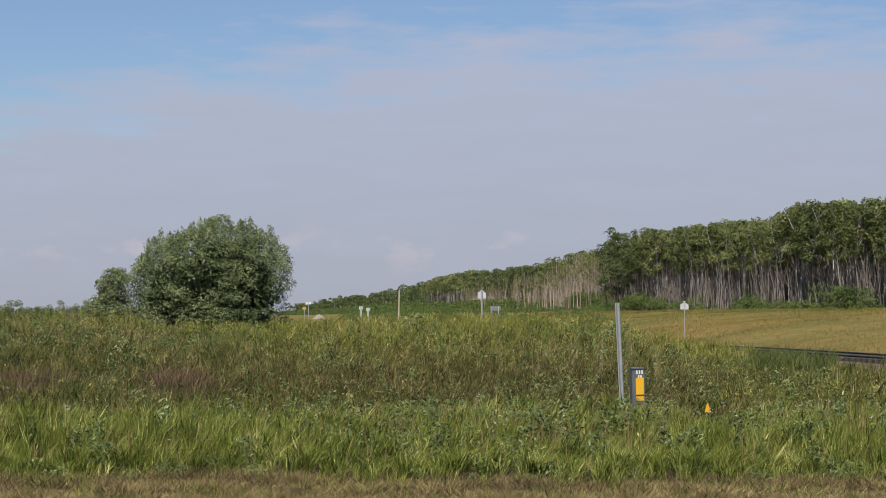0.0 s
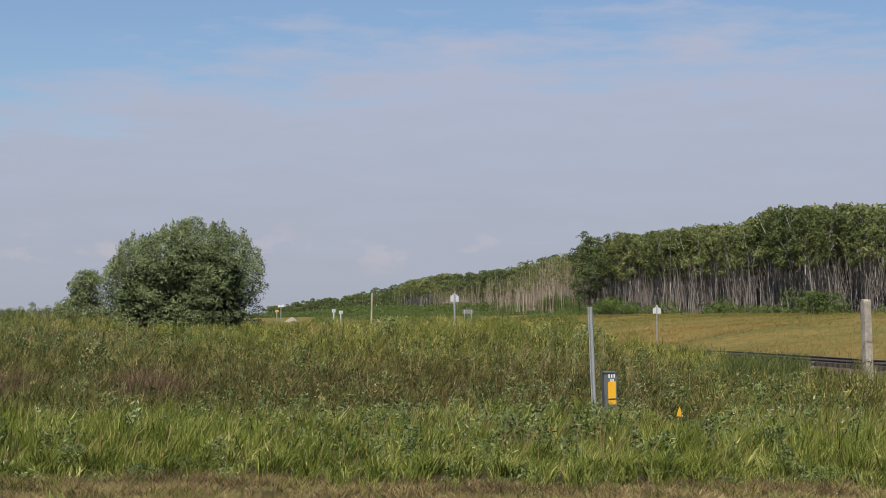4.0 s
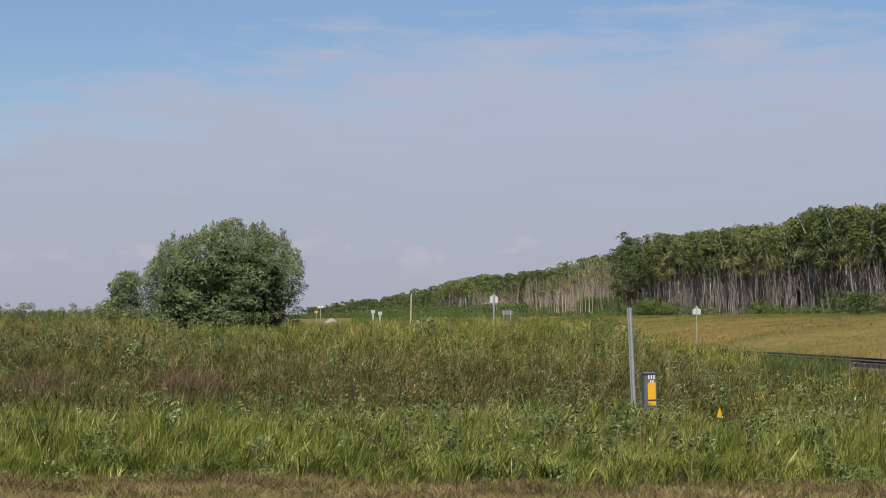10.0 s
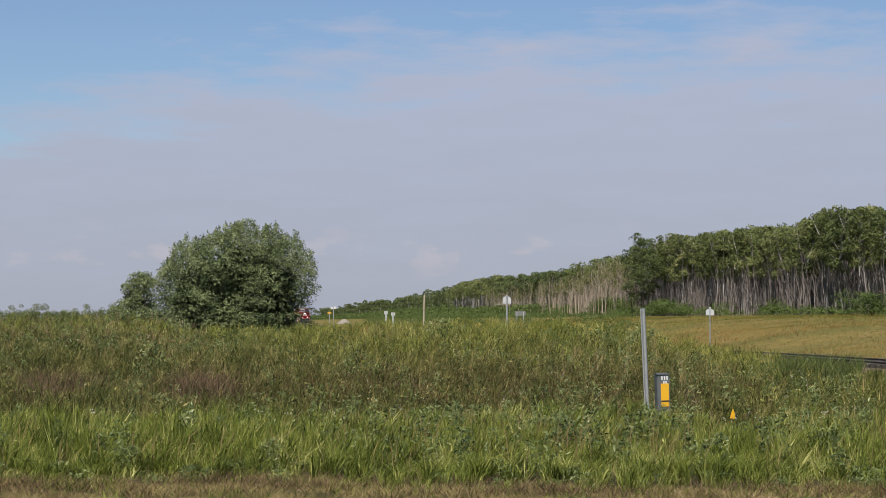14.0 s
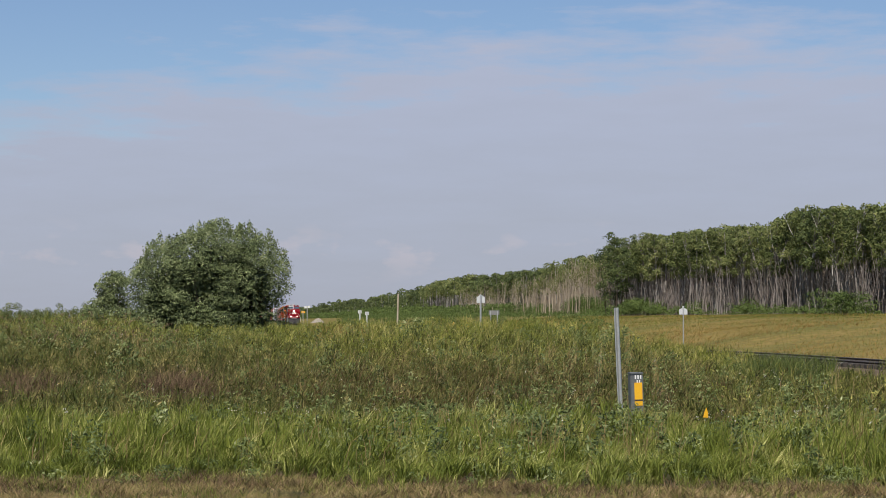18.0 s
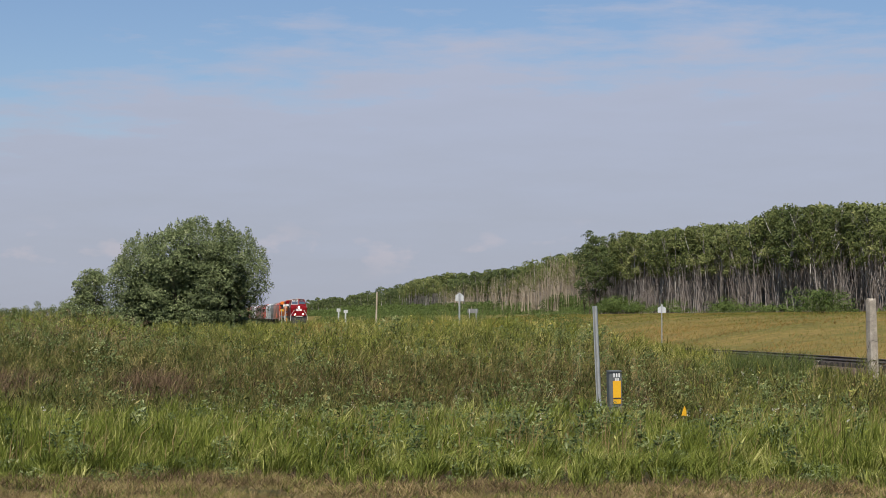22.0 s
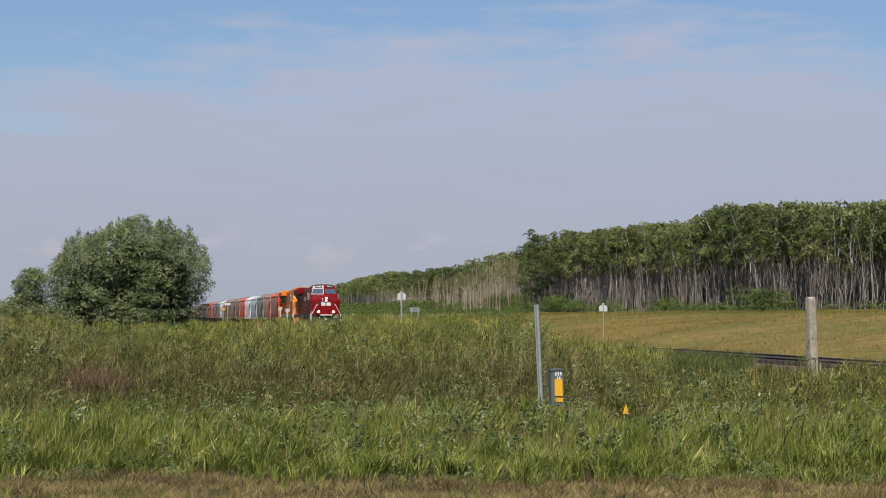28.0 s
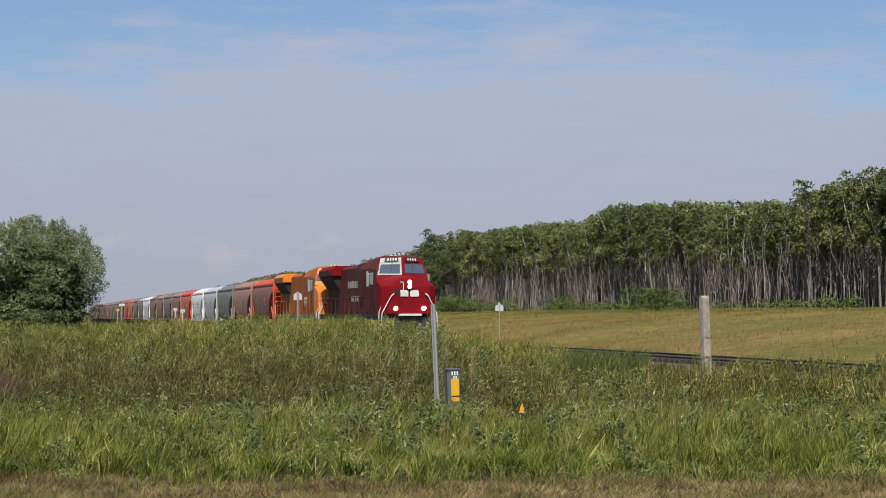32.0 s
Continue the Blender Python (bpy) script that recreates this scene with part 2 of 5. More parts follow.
    orangeside=mat("dusty_orange_paint", [(0.22, 0.062, 0.010), (0.36, 0.11, 0.018)], 0.65, scale=0.9, fine=0.6, spec=0.2),
    black=mat("grimy_black", [(0.0117, 0.0109, 0.0109), (0.0312, 0.0281, 0.0257)], 0.7, scale=3, fine=0.4),
    grime=mat("dark_grille", [(0.0156, 0.0117, 0.0117), (0.0351, 0.0273, 0.0257)], 0.8, scale=6, fine=0.5),
    greyroof=mat("grey_roof_paint", [(0.125, 0.125, 0.121), (0.187, 0.187, 0.179)], 0.6, scale=2, fine=0.4),
    board=mat("board_black", [(0.0078, 0.0078, 0.0078), (0.0156, 0.0156, 0.0156)], 0.5),
    wheel=mat("wheel_steel", [(0.0468, 0.039, 0.0351), (0.0936, 0.078, 0.0702)], 0.6, 0.5, scale=5),
    stencil=mat("faded_stencil", [(0.20, 0.18, 0.165), (0.30, 0.28, 0.26)], 0.7, scale=9, fine=0.5, spec=0.1),
    cream=mat("dull_white", [(0.36, 0.34, 0.33), (0.44, 0.42, 0.41)], 0.6, scale=3, fine=0.3, spec=0.2),
    lamp=lamp_mat("lit_headlamp", (1.0, 0.93, 0.78), 9.0),
)


def glass_mat():
    m = bpy.data.materials.new("windshield_glass")
    m.use_nodes = True
    b = m.node_tree.nodes["Principled BSDF"]
    b.inputs["Base Color"].default_value = (0.06, 0.085, 0.11, 1)
    b.inputs["Roughness"].default_value = 0.05
    b.inputs["Specular IOR Level"].default_value = 0.9
    b.inputs["Coat Weight"].default_value = 1.0
    return m


M["glass"] = glass_mat()


# ---- mesh helpers ----
def mesh_arrays(name, verts, tris):
    """A mesh from arrays of vertices and triangles."""
    me = bpy.data.meshes.new(name)
    verts, tris = np.asarray(verts, np.float32), np.asarray(tris, np.int32)
    me.vertices.add(len(verts))
    me.vertices.foreach_set("co", verts.ravel())
    me.loops.add(tris.size)
    me.loops.foreach_set("vertex_index", tris.ravel())
    me.polygons.add(len(tris))
    me.polygons.foreach_set("loop_start", np.arange(0, tris.size, 3, dtype=np.int32))
    me.update(calc_edges=True)
    return me


def arrays_ob(name, verts, tris, material, parent=None):
    me = mesh_arrays(name, verts, tris)
    me.materials.append(M[material])
    ob = new(name, me)
    ob.parent = parent
    return ob


def part(name, bm, material, parent=None, label="", smooth=False):
    me = bpy.data.meshes.new(name)
    bm.to_mesh(me)
    bm.free()
    for p in me.polygons:
        p.use_smooth = smooth
    me.materials.append(M[material])
    ob = new(name, me)
    ob.parent = parent
    if label:
        ob["label"] = label
    return ob


def box(bm, x0, x1, y0, y1, z0, z1, bevel=0.0):
    r = bmesh.ops.create_cube(bm, size=1, matrix=Matrix.Translation(((x0 + x1) / 2, (y0 + y1) / 2, (z0 + z1) / 2)) @ Matrix.Diagonal((x1 - x0, y1 - y0, z1 - z0, 1)))
    if bevel:
        es = list({e for v in r["verts"] for e in v.link_edges})
        bmesh.ops.bevel(bm, geom=es, offset=bevel, segments=2, affect="EDGES")
    return bm


def a_box(*a):
    return box(bmesh.new(), *a)


def tube(bm, a, b, r, r2=None, n=8):
    a, b = Vector(a), Vector(b)
    q = (b - a).to_track_quat("Z", "Y").to_matrix().to_4x4()
    bmesh.ops.create_cone(bm, cap_ends=True, segments=n, radius1=r, radius2=r if r2 is None else r2, depth=(b - a).length,
                          matrix=Matrix.Translation((a + b) / 2) @ q)
    return bm


def prism(bm, outline, axis, lo, hi):
    """Extrudes a closed 2D outline along an axis: 0 gives (y, z) outlines along x, 1 gives (x, z) along y."""
    def at(p, s):
        return (s, p[0], p[1]) if axis == 0 else (p[0], s, p[1])
    a = [bm.verts.new(at(p, lo)) for p in outline]
    b = [bm.verts.new(at(p, hi)) for p in outline]
    n = len(outline)
    for i in range(n):
        bm.faces.new((a[i], a[(i + 1) % n], b[(i + 1) % n], b[i]))
    bm.faces.new(a[::-1])
    bm.faces.new(b)
    bmesh.ops.recalc_face_normals(bm, faces=bm.faces[:])
    return bm


# ---- the lie of the land ----
TRACK_DIR = Vector((-0.2138, 0.9769, 0))      # along the track, away from the camera
NOSE = (-1.79, 103.1)                         # where the leading nose ends up


def track_x(y):
    return NOSE[0] + 0.2188 * (NOSE[1] - y)


def track_off(x, y):
    """Metres across the track, positive on the side away from the camera."""
    return (x - track_x(y)) * 0.9769


def sstep(a, b, v):
    t = np.clip((v - a) / (b - a), 0, 1)
    return t * t * (3 - 2 * t)


def rail_z(y):
    return 0.03 + 0.31 * (1 - sstep(70, 116, y))


def wob(x, y, s, k=0.0):
    """Smooth uneven swell, about -1 to 1."""
    return (np.sin(x / s + 1.3 + k) * np.cos(y / s * 1.31 + 0.7 * k) + 0.6 * np.sin(x / s * 2.3 + y / s * 1.7 + 2 * k) + 0.4 * np.cos(x / s * 3.9 - y / s * 3.1 + k)) / 1.6


def ground_z(x, y):
    x, y = np.asarray(x, float), np.asarray(y, float)
    b = x / np.maximum(y, 6)
    q = track_off(x, y)
    crest = np.interp(b, [-0.30, -0.262, -0.245, -0.175, -0.15, -0.01, 0.006, 0.034, 0.06, 0.14], [0.62, 0.58, 0.32, 0.45, 0.60, 0.61, 0.43, -0.02, -0.32, -0.42])
    z = -0.55 * sstep(24, 35, y)
    z = z + (crest + 0.55) * sstep(38, 68, y)
    z = z * (1 - sstep(73, 104, y)) - 0.12 * sstep(80, 113, y) * (1 - sstep(340, 1000, y))
    near = sstep(-7.5, -3.0, q) * (1 - sstep(3.0, 7.0, q))
    z = z * (1 - near) + (rail_z(y) - 0.5) * near
    hill = 1.75 * sstep(4.5, 30, q) + 0.5 * sstep(28, 75, q)
    hill = hill * (1 - sstep(800, 1700, y)) * sstep(-400, -20, y)
    right = sstep(2.0, 6.0, q)
    z = z * (1 - right) + right * (hill + (rail_z(y) - 0.62) * (1 - sstep(5, 16, q)))
    swell = 0.05 * wob(x, y, 2.7) * sstep(21, 26, y) + 0.09 * wob(x, y, 9.0) * sstep(34, 56, y)
    return z + swell * (1 - near)


def build_ground():
    def axis(lo, hi, step):
        fine = list(np.arange(lo, hi + 1e-6, step))
        out, v, s = fine[:], hi, step
        while v < 4600:
            s *= 1.28
            v += s
            out.append(v)
        v, s = lo, step
        while v > -4600:
            s *= 1.28
            v -= s
            out.insert(0, v)
        return np.array(out)
    xs, ys = axis(-60, 75, 0.9), axis(8, 180, 0.9)
    X, Y = np.meshgrid(xs, ys)
    V = np.stack([X, Y, ground_z(X, Y)], -1).reshape(-1, 3)
    w = len(xs)
    i = (np.arange(len(ys) - 1)[:, None] * w + np.arange(w - 1)[None, :]).ravel()
    tris = np.concatenate([np.stack([i, i + 1, i + w + 1], 1), np.stack([i, i + w + 1, i + w], 1)])
    ob = arrays_ob("ground", V, tris, "soil")
    ob.data.materials.append(M["hillsoil"])
    c = V[tris].mean(1)
    far = ((track_off(c[:, 0], c[:, 1]) > 4) | (c[:, 1] > 170)).astype(np.int32)
    ob.data.polygons.foreach_set("material_index", far)
    ob.data.polygons.foreach_set("use_smooth", np.ones(len(tris), bool))
    tagged(ob, "uneven grassy ground with a ditch and a low rise", "ground", kind="structure")


build_ground()


# ---- railway ----
def along(s, off=0.0, dz=0.0):
    """A place s metres along the track from its reference point, off metres to the side away from the camera."""
    p = Vector((*NOSE, 0)) + TRACK_DIR * s
    side = Vector((0.9769, 0.2138, 0))
    return Vector((p.x + side.x * off, p.y + side.y * off, float(rail_z(p.y)) + dz))


def sweep(profile, s0, s1, step):
    """Vertices and triangles of a profile of (off, dz) carried along the track."""
    ss = np.arange(s0, s1, step)
    V = [along(s, o, dz) for s in ss for o, dz in profile]
    n, T = len(profile), []
    for k in range(len(ss) - 1):
        for j in range(n - 1):
            a = k * n + j
            T += [(a, a + 1, a + n + 1), (a, a + n + 1, a + n)]
    return V, T


def build_track():
    V, T = sweep([(-3.0, -0.85), (-1.65, -0.17), (1.65, -0.17), (3.0, -0.85)], -115, 700, 3.0)
    tagged(arrays_ob("track_bed", V, T, "ballast"), "grey crushed stone bed under the railway track", "track bed", kind="structure")
    for k, off in enumerate((-0.7525, 0.7525)):
        h = [(-0.07, -0.17), (-0.07, -0.15), (-0.012, -0.13), (-0.012, -0.04), (-0.036, -0.03), (-0.036, 0.0), (0.036, 0.0), (0.036, -0.03), (0.012, -0.04), (0.012, -0.13), (0.07, -0.15), (0.07, -0.17)]
        V, T = sweep([(off + a, b) for a, b in h], -115, 800, 4.0)
        ob = arrays_ob("rail", V, T, "rail")
        tagged(ob, "rusty steel rail with a worn bright head", "rail", "rails of the track")
        V, T = sweep([(off - 0.03, 0.004), (off + 0.03, 0.004)], -115, 800, 4.0)
        arrays_ob("rail_head", V, T, "railtop", ob)


build_track()


def leafy(x, y, tall, length, w, lean, low=0.0, share=0.6, slim=0.7):
    """Blades and leaves that spring from their stalks at all heights, so that the stand looks leafy from top to bottom."""
    P = on_ground(x, y)
    P[:, 2] += tall * rng.uniform(low, 1, len(x)) ** 0.75 - length * 0.55
    k = rng.uniform(0, 1, len(x)) < share
    m = ~k
    P[m, 2] += length[m] * 0.5
    return join(blades(P[k], length[k] * 1.25, w[k] * 0.85, lean[k] * 0.6, 1), leaves(P[m], np.minimum(length[m] * 0.5, 0.115), 0.0, 0.5, slim))


def blades(P, h, w, lean, segs=2):
    """Grass blades at places P: two or three triangles each, bent by their lean."""
    n = len(P)
    a = rng.uniform(0, 2 * np.pi, n)
    side = np.stack([np.cos(a), np.sin(a), np.zeros(n)], 1) * (w / 2)[:, None]
    la = rng.uniform(0, 2 * np.pi, n)
    lv = np.stack([np.cos(la), np.sin(la), np.zeros(n)], 1) * (lean * h)[:, None]
    lv[:, 0] += 0.15 * h * lean / (lean.mean() + 1e-6)      # the wind bends them all one way
    up = np.zeros((n, 3))
    up[:, 2] = h
    if segs == 1:
        V = np.stack([P - side, P + side, P + lv + up], 1)
        T = np.array([[0, 1, 2]])
        k = 3
    else:
        mid = P + lv * 0.3 + up * 0.6
        tip = P + lv + up * np.sqrt(np.maximum(0.2, 1 - 0.35 * lean ** 2))[:, None]
        V = np.stack([P - side, P + side, mid - side * 0.75, mid + side * 0.75, tip], 1)
        T = np.array([[0, 1, 3], [0, 3, 2], [2, 3, 4]])
        k = 5
    tris = (np.arange(n)[:, None, None] * k + T[None]).reshape(-1, 3)
    return V.reshape(-1, 3), tris


def leaves(C, size, droop=0.0, face=0.6, slim=1.0):
    """Small folded leaves (two triangles each) at places C, turned at random but tending towards the light."""
    n = len(C)
    up = rng.normal(size=(n, 3))
    up += 1.7 * face * np.array(SUN_TO)
    up /= np.linalg.norm(up, axis=1)[:, None]
    d = np.cross(up, rng.normal(size=(n, 3)))
    d[:, 2] -= droop
    d /= np.linalg.norm(d, axis=1)[:, None]
    e = np.cross(up, d)
    L, W = (size * rng.uniform(0.7, 1.3, n))[:, None], (size * slim * rng.uniform(0.35, 0.6, n))[:, None]
    V = np.stack([C - d * L / 2, C + e * W / 2, C + d * L / 2, C - e * W / 2], 1)
    tris = (np.arange(n)[:, None, None] * 4 + np.array([[0, 1, 2], [0, 2, 3]])[None]).reshape(-1, 3)
    return V.reshape(-1, 3), tris


def tussocks(x, y, cell, pull):
    """Draws places together into tussocks on a jittered grid; also gives each place its tussock's own vigour, 0 to 1."""
    i, j = np.floor(x / cell).astype(int) % 512, np.floor(y / cell).astype(int) % 512
    t = np.random.default_rng(3).uniform(0, 1, (3, 512, 512))
    cx, cy = (np.floor(x / cell) + 0.2 + 0.6 * t[0, i, j]) * cell, (np.floor(y / cell) + 0.2 + 0.6 * t[1, i, j]) * cell
    return cx + (x - cx) * pull, cy + (y - cy) * pull, t[2, i, j]


def scatter(n, y0, y1, b0=-0.43, b1=0.31):
    """Places over the fan of ground seen from the road, even by area."""
    y = np.sqrt(rng.uniform(y0 ** 2, y1 ** 2, n))
    return y * rng.uniform(b0, b1, n), y


def on_ground(x, y, sink=0.02):
    return np.stack([x, y, ground_z(x, y) - sink], 1)


def join(*pairs):
    V, T, k = [], [], 0
    for v, t in pairs:
        V.append(v)
        T.append(np.asarray(t) + k)
        k += len(v)
    return np.concatenate(V), np.concatenate(T)


# ---- grass and weeds ----
def stuff(name, pair, material, label, category):
    return tagged(arrays_ob(name, *pair, material), label, category, kind="stuff")


def keep(x, y, p):
    k = rng.uniform(0, 1, len(x)) < p
    return x[k], y[k]


def patch(x, y, s, k):
    """0 to 1: how far a patchy kind of plant has taken over here."""
    return np.clip(0.5 + 0.55 * wob(x, y, s, k), 0, 1)


def off_track(x, y, gap=-1.9):
    k = track_off(x, y) < gap
    return x[k], y[k]


def verge_edge(x, y):
    return 18.75 + 0.5 * wob(x, y, 1.7) + 0.25 * wob(x, y, 0.6, 2.0)


def grass():
    # mown verge
    x, y = scatter(165000, 15.6, 20.6, -0.38, 0.27)
    x, y = keep(x, y, np.clip((verge_edge(x, y) + 0.5 - y) / 0.5, 0, 1))
    n = len(x)
    stuff("mown_verge", blades(on_ground(x, y), rng.uniform(0.02, 0.10, n) * (0.4 + 1.0 * patch(x, y, 0.4, 2.0)), rng.uniform(0.005, 0.014, n), rng.uniform(0.4, 2.2, n), 1), "mown",
          "short mown verge of dry brown and green grass", "grass")
    x, y = scatter(22000, 15.2, 20.0, -0.38, 0.27)
    x, y = keep(x, y, patch(x, y, 0.5, 8.0) ** 2 * (verge_edge(x, y) + 0.3 > y))
    n = len(x)
    stuff("verge_tufts", blades(on_ground(x, y), rng.uniform(0.05, 0.15, n), rng.uniform(0.006, 0.014, n), rng.uniform(0.2, 1.2, n), 1), "lush", "green tufts in the mown verge", "grass")
    # brown thatch where the mower stopped
    x, y = scatter(60000, 17.5, 21.4, -0.38, 0.27)
    x, y = keep(x, y, np.exp(-((y - verge_edge(x, y)) / 0.85) ** 2) * 0.75 * patch(x, y, 0.9, 4.0))
    n = len(x)
    stuff("dry_thatch", blades(on_ground(x, y), rng.uniform(0.04, 0.16, n), rng.uniform(0.006, 0.013, n), rng.uniform(0.5, 2.0, n), 1), "dead",
          "brown dead thatch at the edge of the mown strip", "grass")
    # lush bank behind it
    x, y = scatter(265000, 17.8, 29.5, -0.38, 0.27)
    x, y = keep(x, y, np.clip(0.25 + (y - verge_edge(x, y)) / 1.1, 0, 1))
    x, y, vigour = tussocks(x, y, 0.4, 0.64)
    n = len(x)
    tall = (0.15 + 0.19 * patch(x, y, 1.3, 1.0)) * (0.5 + 0.95 * vigour) * np.clip(0.4 + 0.55 * (y - verge_edge(x, y)), 0.4, 1)
    tall = np.where((np.abs(x - 0.0401 * y) < 0.16) & (y > 23.5) & (y < 27.5), tall * 0.42, tall)   # trampled by the pin flag
    wide = rng.uniform(0.006, 0.014, n)
    P, high, lean = on_ground(x, y), tall * rng.uniform(0.45, 1.3, n), rng.uniform(0.2, 1.3, n)
    k = y < 20.4
    far = ~k & (rng.uniform(0, 1, n) < 0.45)
    mid = ~k & ~far
    stuff("lush_grass", join(blades(P[k], high[k], wide[k], lean[k]), blades(P[far], high[far], wide[far] * 1.5, lean[far] * 0.75, 1), leafy(x[mid], y[mid], tall[mid] * 1.25, rng.uniform(0.08, 0.22, mid.sum()), wide[mid] * 1.6, lean[mid], 0.15, 0.85, 0.4)), "lush",
          "knee-high lush green grass along the verge", "grass")
    x, y = scatter(24000, 19.8, 29.5, -0.38, 0.27)
    x, y = keep(x, y, (np.abs(x - 0.0401 * y) > 0.2) * 0.4 * patch(x, y, 2.5, 3.0) * (0.35 + 0.65 * sstep(-0.26, -0.12, x / y)))
    n = len(x)
    stuff("dry_stems", blades(on_ground(x, y), rng.uniform(0.25, 0.62, n), rng.uniform(0.007, 0.013, n), rng.uniform(0.05, 0.6, n)), "straw",
          "thin straw-coloured stems among green grass", "grass")
    # ditch and far bank: russet below, green above
    x, y = scatter(640000, 28.5, 84, -0.38, 0.27)
    x, y = off_track(x, y)
    # dock has crowded out the grass in two drifts
    keep_it = rng.uniform(0, 1, len(x)) < 1 - 0.72 * np.exp(-(((x + 0.32 * y) / 0.95) ** 2 + ((y - 43.5) / 5.5) ** 2) ** 2) - 0.72 * np.exp(-(((x + 0.24 * y) / 1.15) ** 2 + ((y - 43.5) / 5.5) ** 2) ** 2)
    x, y = x[keep_it], y[keep_it]
    x, y, vigour = tussocks(x, y, 0.75, 0.55)
    band = sstep(29, 36, y) * (1 - sstep(44, 58, y))
    red = rng.uniform(0, 1, len(x)) < band * (1 - 0.6 * sstep(0.03, 0.08, x / y)) * (0.2 + 0.8 * sstep(-0.24, -0.14, x / y)) * (0.10 + 0.6 * patch(x, y, 3.2, 2.0) * (0.25 + 0.75 * patch(x, y, 1.1, 6.0)))
    low = ~red & (rng.uniform(0, 1, len(x)) < 0.92 * (1 - sstep(46, 66, y + 5 * wob(x, y, 6.0, 1.0) - 9 * (1 - sstep(-0.24, -0.16, x / y)))) * (1 - 0.4 * sstep(0.02, 0.07, x / y)) + 0.12)
    for name, mask, material, label in (("russet_grass", red, "russet", "tall russet grass gone to seed in the ditch"),
                                        ("ditch_grass", low, "ditch", "rank dark green growth in the ditch"),
                                        ("bank_grass", ~red & ~low, "green", "tall green grass on the low bank")):
        xx, yy, vig = x[mask], y[mask], vigour[mask]
        n = len(xx)
        b = xx / yy
        q = track_off(xx, yy)
        tall = (0.86 - 0.36 * sstep(0.04, 0.12, b) + 0.55 * np.maximum(sstep(0.135, 0.17, b), sstep(0.105, 0.13, b) * (yy > 34) * (yy < 43.3))) * (0.62 + 0.25 * patch(xx, yy, 3.0, 5.0) + 0.25 * patch(xx, yy, 0.8, 1.0))
        tall = np.where(yy < 33, tall * 0.7, tall) * (1 - (0.12 + 0.16 * sstep(0.04, 0.08, b)) * sstep(-7, -2.5, q)) * (0.42 + 0.95 * vig)
        stuff(name, leafy(xx, yy, tall, rng.uniform(0.10, 0.32, n) * (0.6 + 0.5 * tall), rng.uniform(0.011, 0.024, n) * (yy / 50) ** 0.4, rng.uniform(0.2, 1.8, n), 0.12, 0.66, 0.55), material, label, "grass")
    # tan heads over the bank
    x, y = scatter(42000, 38, 84, -0.38, 0.19)
    x, y = off_track(*keep(x, y, patch(x, y, 5.0, 7.0) * 0.7 * (1 - 0.85 * sstep(0.02, 0.06, x / y))))
    n = len(x)
    stuff("seed_heads", blades(on_ground(x, y), rng.uniform(0.45, 0.92, n), rng.uniform(0.014, 0.028, n), rng.uniform(0.05, 0.6, n)), "straw",
          "straw-coloured seed heads above green grass", "grass")
    # dead dock stalks in drifts
    PX = []
    for bb, cy, sx, sy, k in ((-0.32, 43.5, 0.42, 2.4, 5200), (-0.24, 43.0, 0.5, 2.4, 6000), (-0.215, 42, 0.5, 1.2, 500), (-0.14, 42, 1.0, 1.4, 450), (-0.09, 42, 0.8, 1.2, 450), (0.0, 40, 1.2, 1.2, 400)):
        py = rng.normal(cy, sy, k)
        PX.append(np.stack([bb * py + rng.normal(0, sx, k), py], 1))
    PX = np.concatenate(PX)
    n = len(PX)
    stuff("dead_stalks", blades(on_ground(PX[:, 0], PX[:, 1]), rng.uniform(0.35, 0.95, n), rng.uniform(0.014, 0.032, n), rng.uniform(0.1, 1.5, n), 1), "dock",
          "brown dead dock stalks in drifts", "weeds")
    y = rng.normal(55, 3.0, 2600)
    x = y * np.clip(rng.normal(0.078, 0.013, 2600), 0.04, 0.105)
    n = len(x)
    stuff("reed_grass", blades(on_ground(x, y), rng.uniform(0.5, 0.98, n), rng.uniform(0.014, 0.026, n), rng.uniform(0.1, 0.8, n)), "reed", "tall dark green reedy grass near the track", "grass")
    # far side of the railway
    n = 250000
    y = np.sqrt(rng.uniform(50 ** 2, 265 ** 2, n))
    q = 3.0 + 75 * rng.uniform(0, 1, n) ** 1.25
    x = track_x(y) + q / 0.9769
    k = (x / y < 0.32) & (x / y > -0.13)
    x, y = x[k], y[k]
    n = len(x)
    stuff("hillside_grass", blades(on_ground(x, y), rng.uniform(0.06, 0.2, n), rng.uniform(0.014, 0.034, n) * (y / 120) ** 0.7, rng.uniform(0.3, 1.6, n), 1), "hill",
          "dry yellow-green grass on the gentle hillside", "grass")
    k = rng.uniform(0, 1, n) < 0.10 + 0.90 * np.clip(4.0 * patch(x, y, 13.0, 3.0) - 0.9, 0, 1) * (1 - 0.88 * sstep(14, 30, track_off(x, y))) * (1 - 0.85 * sstep(115, 170, y))
    stuff("hillside_straw", blades(on_ground(x[k], y[k]), rng.uniform(0.1, 0.26, k.sum()), rng.uniform(0.016, 0.036, k.sum()) * (y[k] / 120) ** 0.7, rng.uniform(0.3, 1.4, k.sum()), 1), "tawny",
          "tan dry grass in patches on the hillside", "grass")
    # meadow beyond the bank
    n = 70000
    y = rng.uniform(80, 380, n)
    x = y * rng.uniform(-0.40, 0.05, n)
    x, y = off_track(x, y)
    n = len(x)
    stuff("meadow_grass", blades(on_ground(x, y), rng.uniform(0.35, 0.85, n), rng.uniform(0.03, 0.06, n) * (y / 110) ** 0.6, rng.uniform(0.1, 0.7, n), 1), "green",
          "tall meadow grass beyond the low bank", "grass")
    # tawny patch below the willow clump
    n = 7000
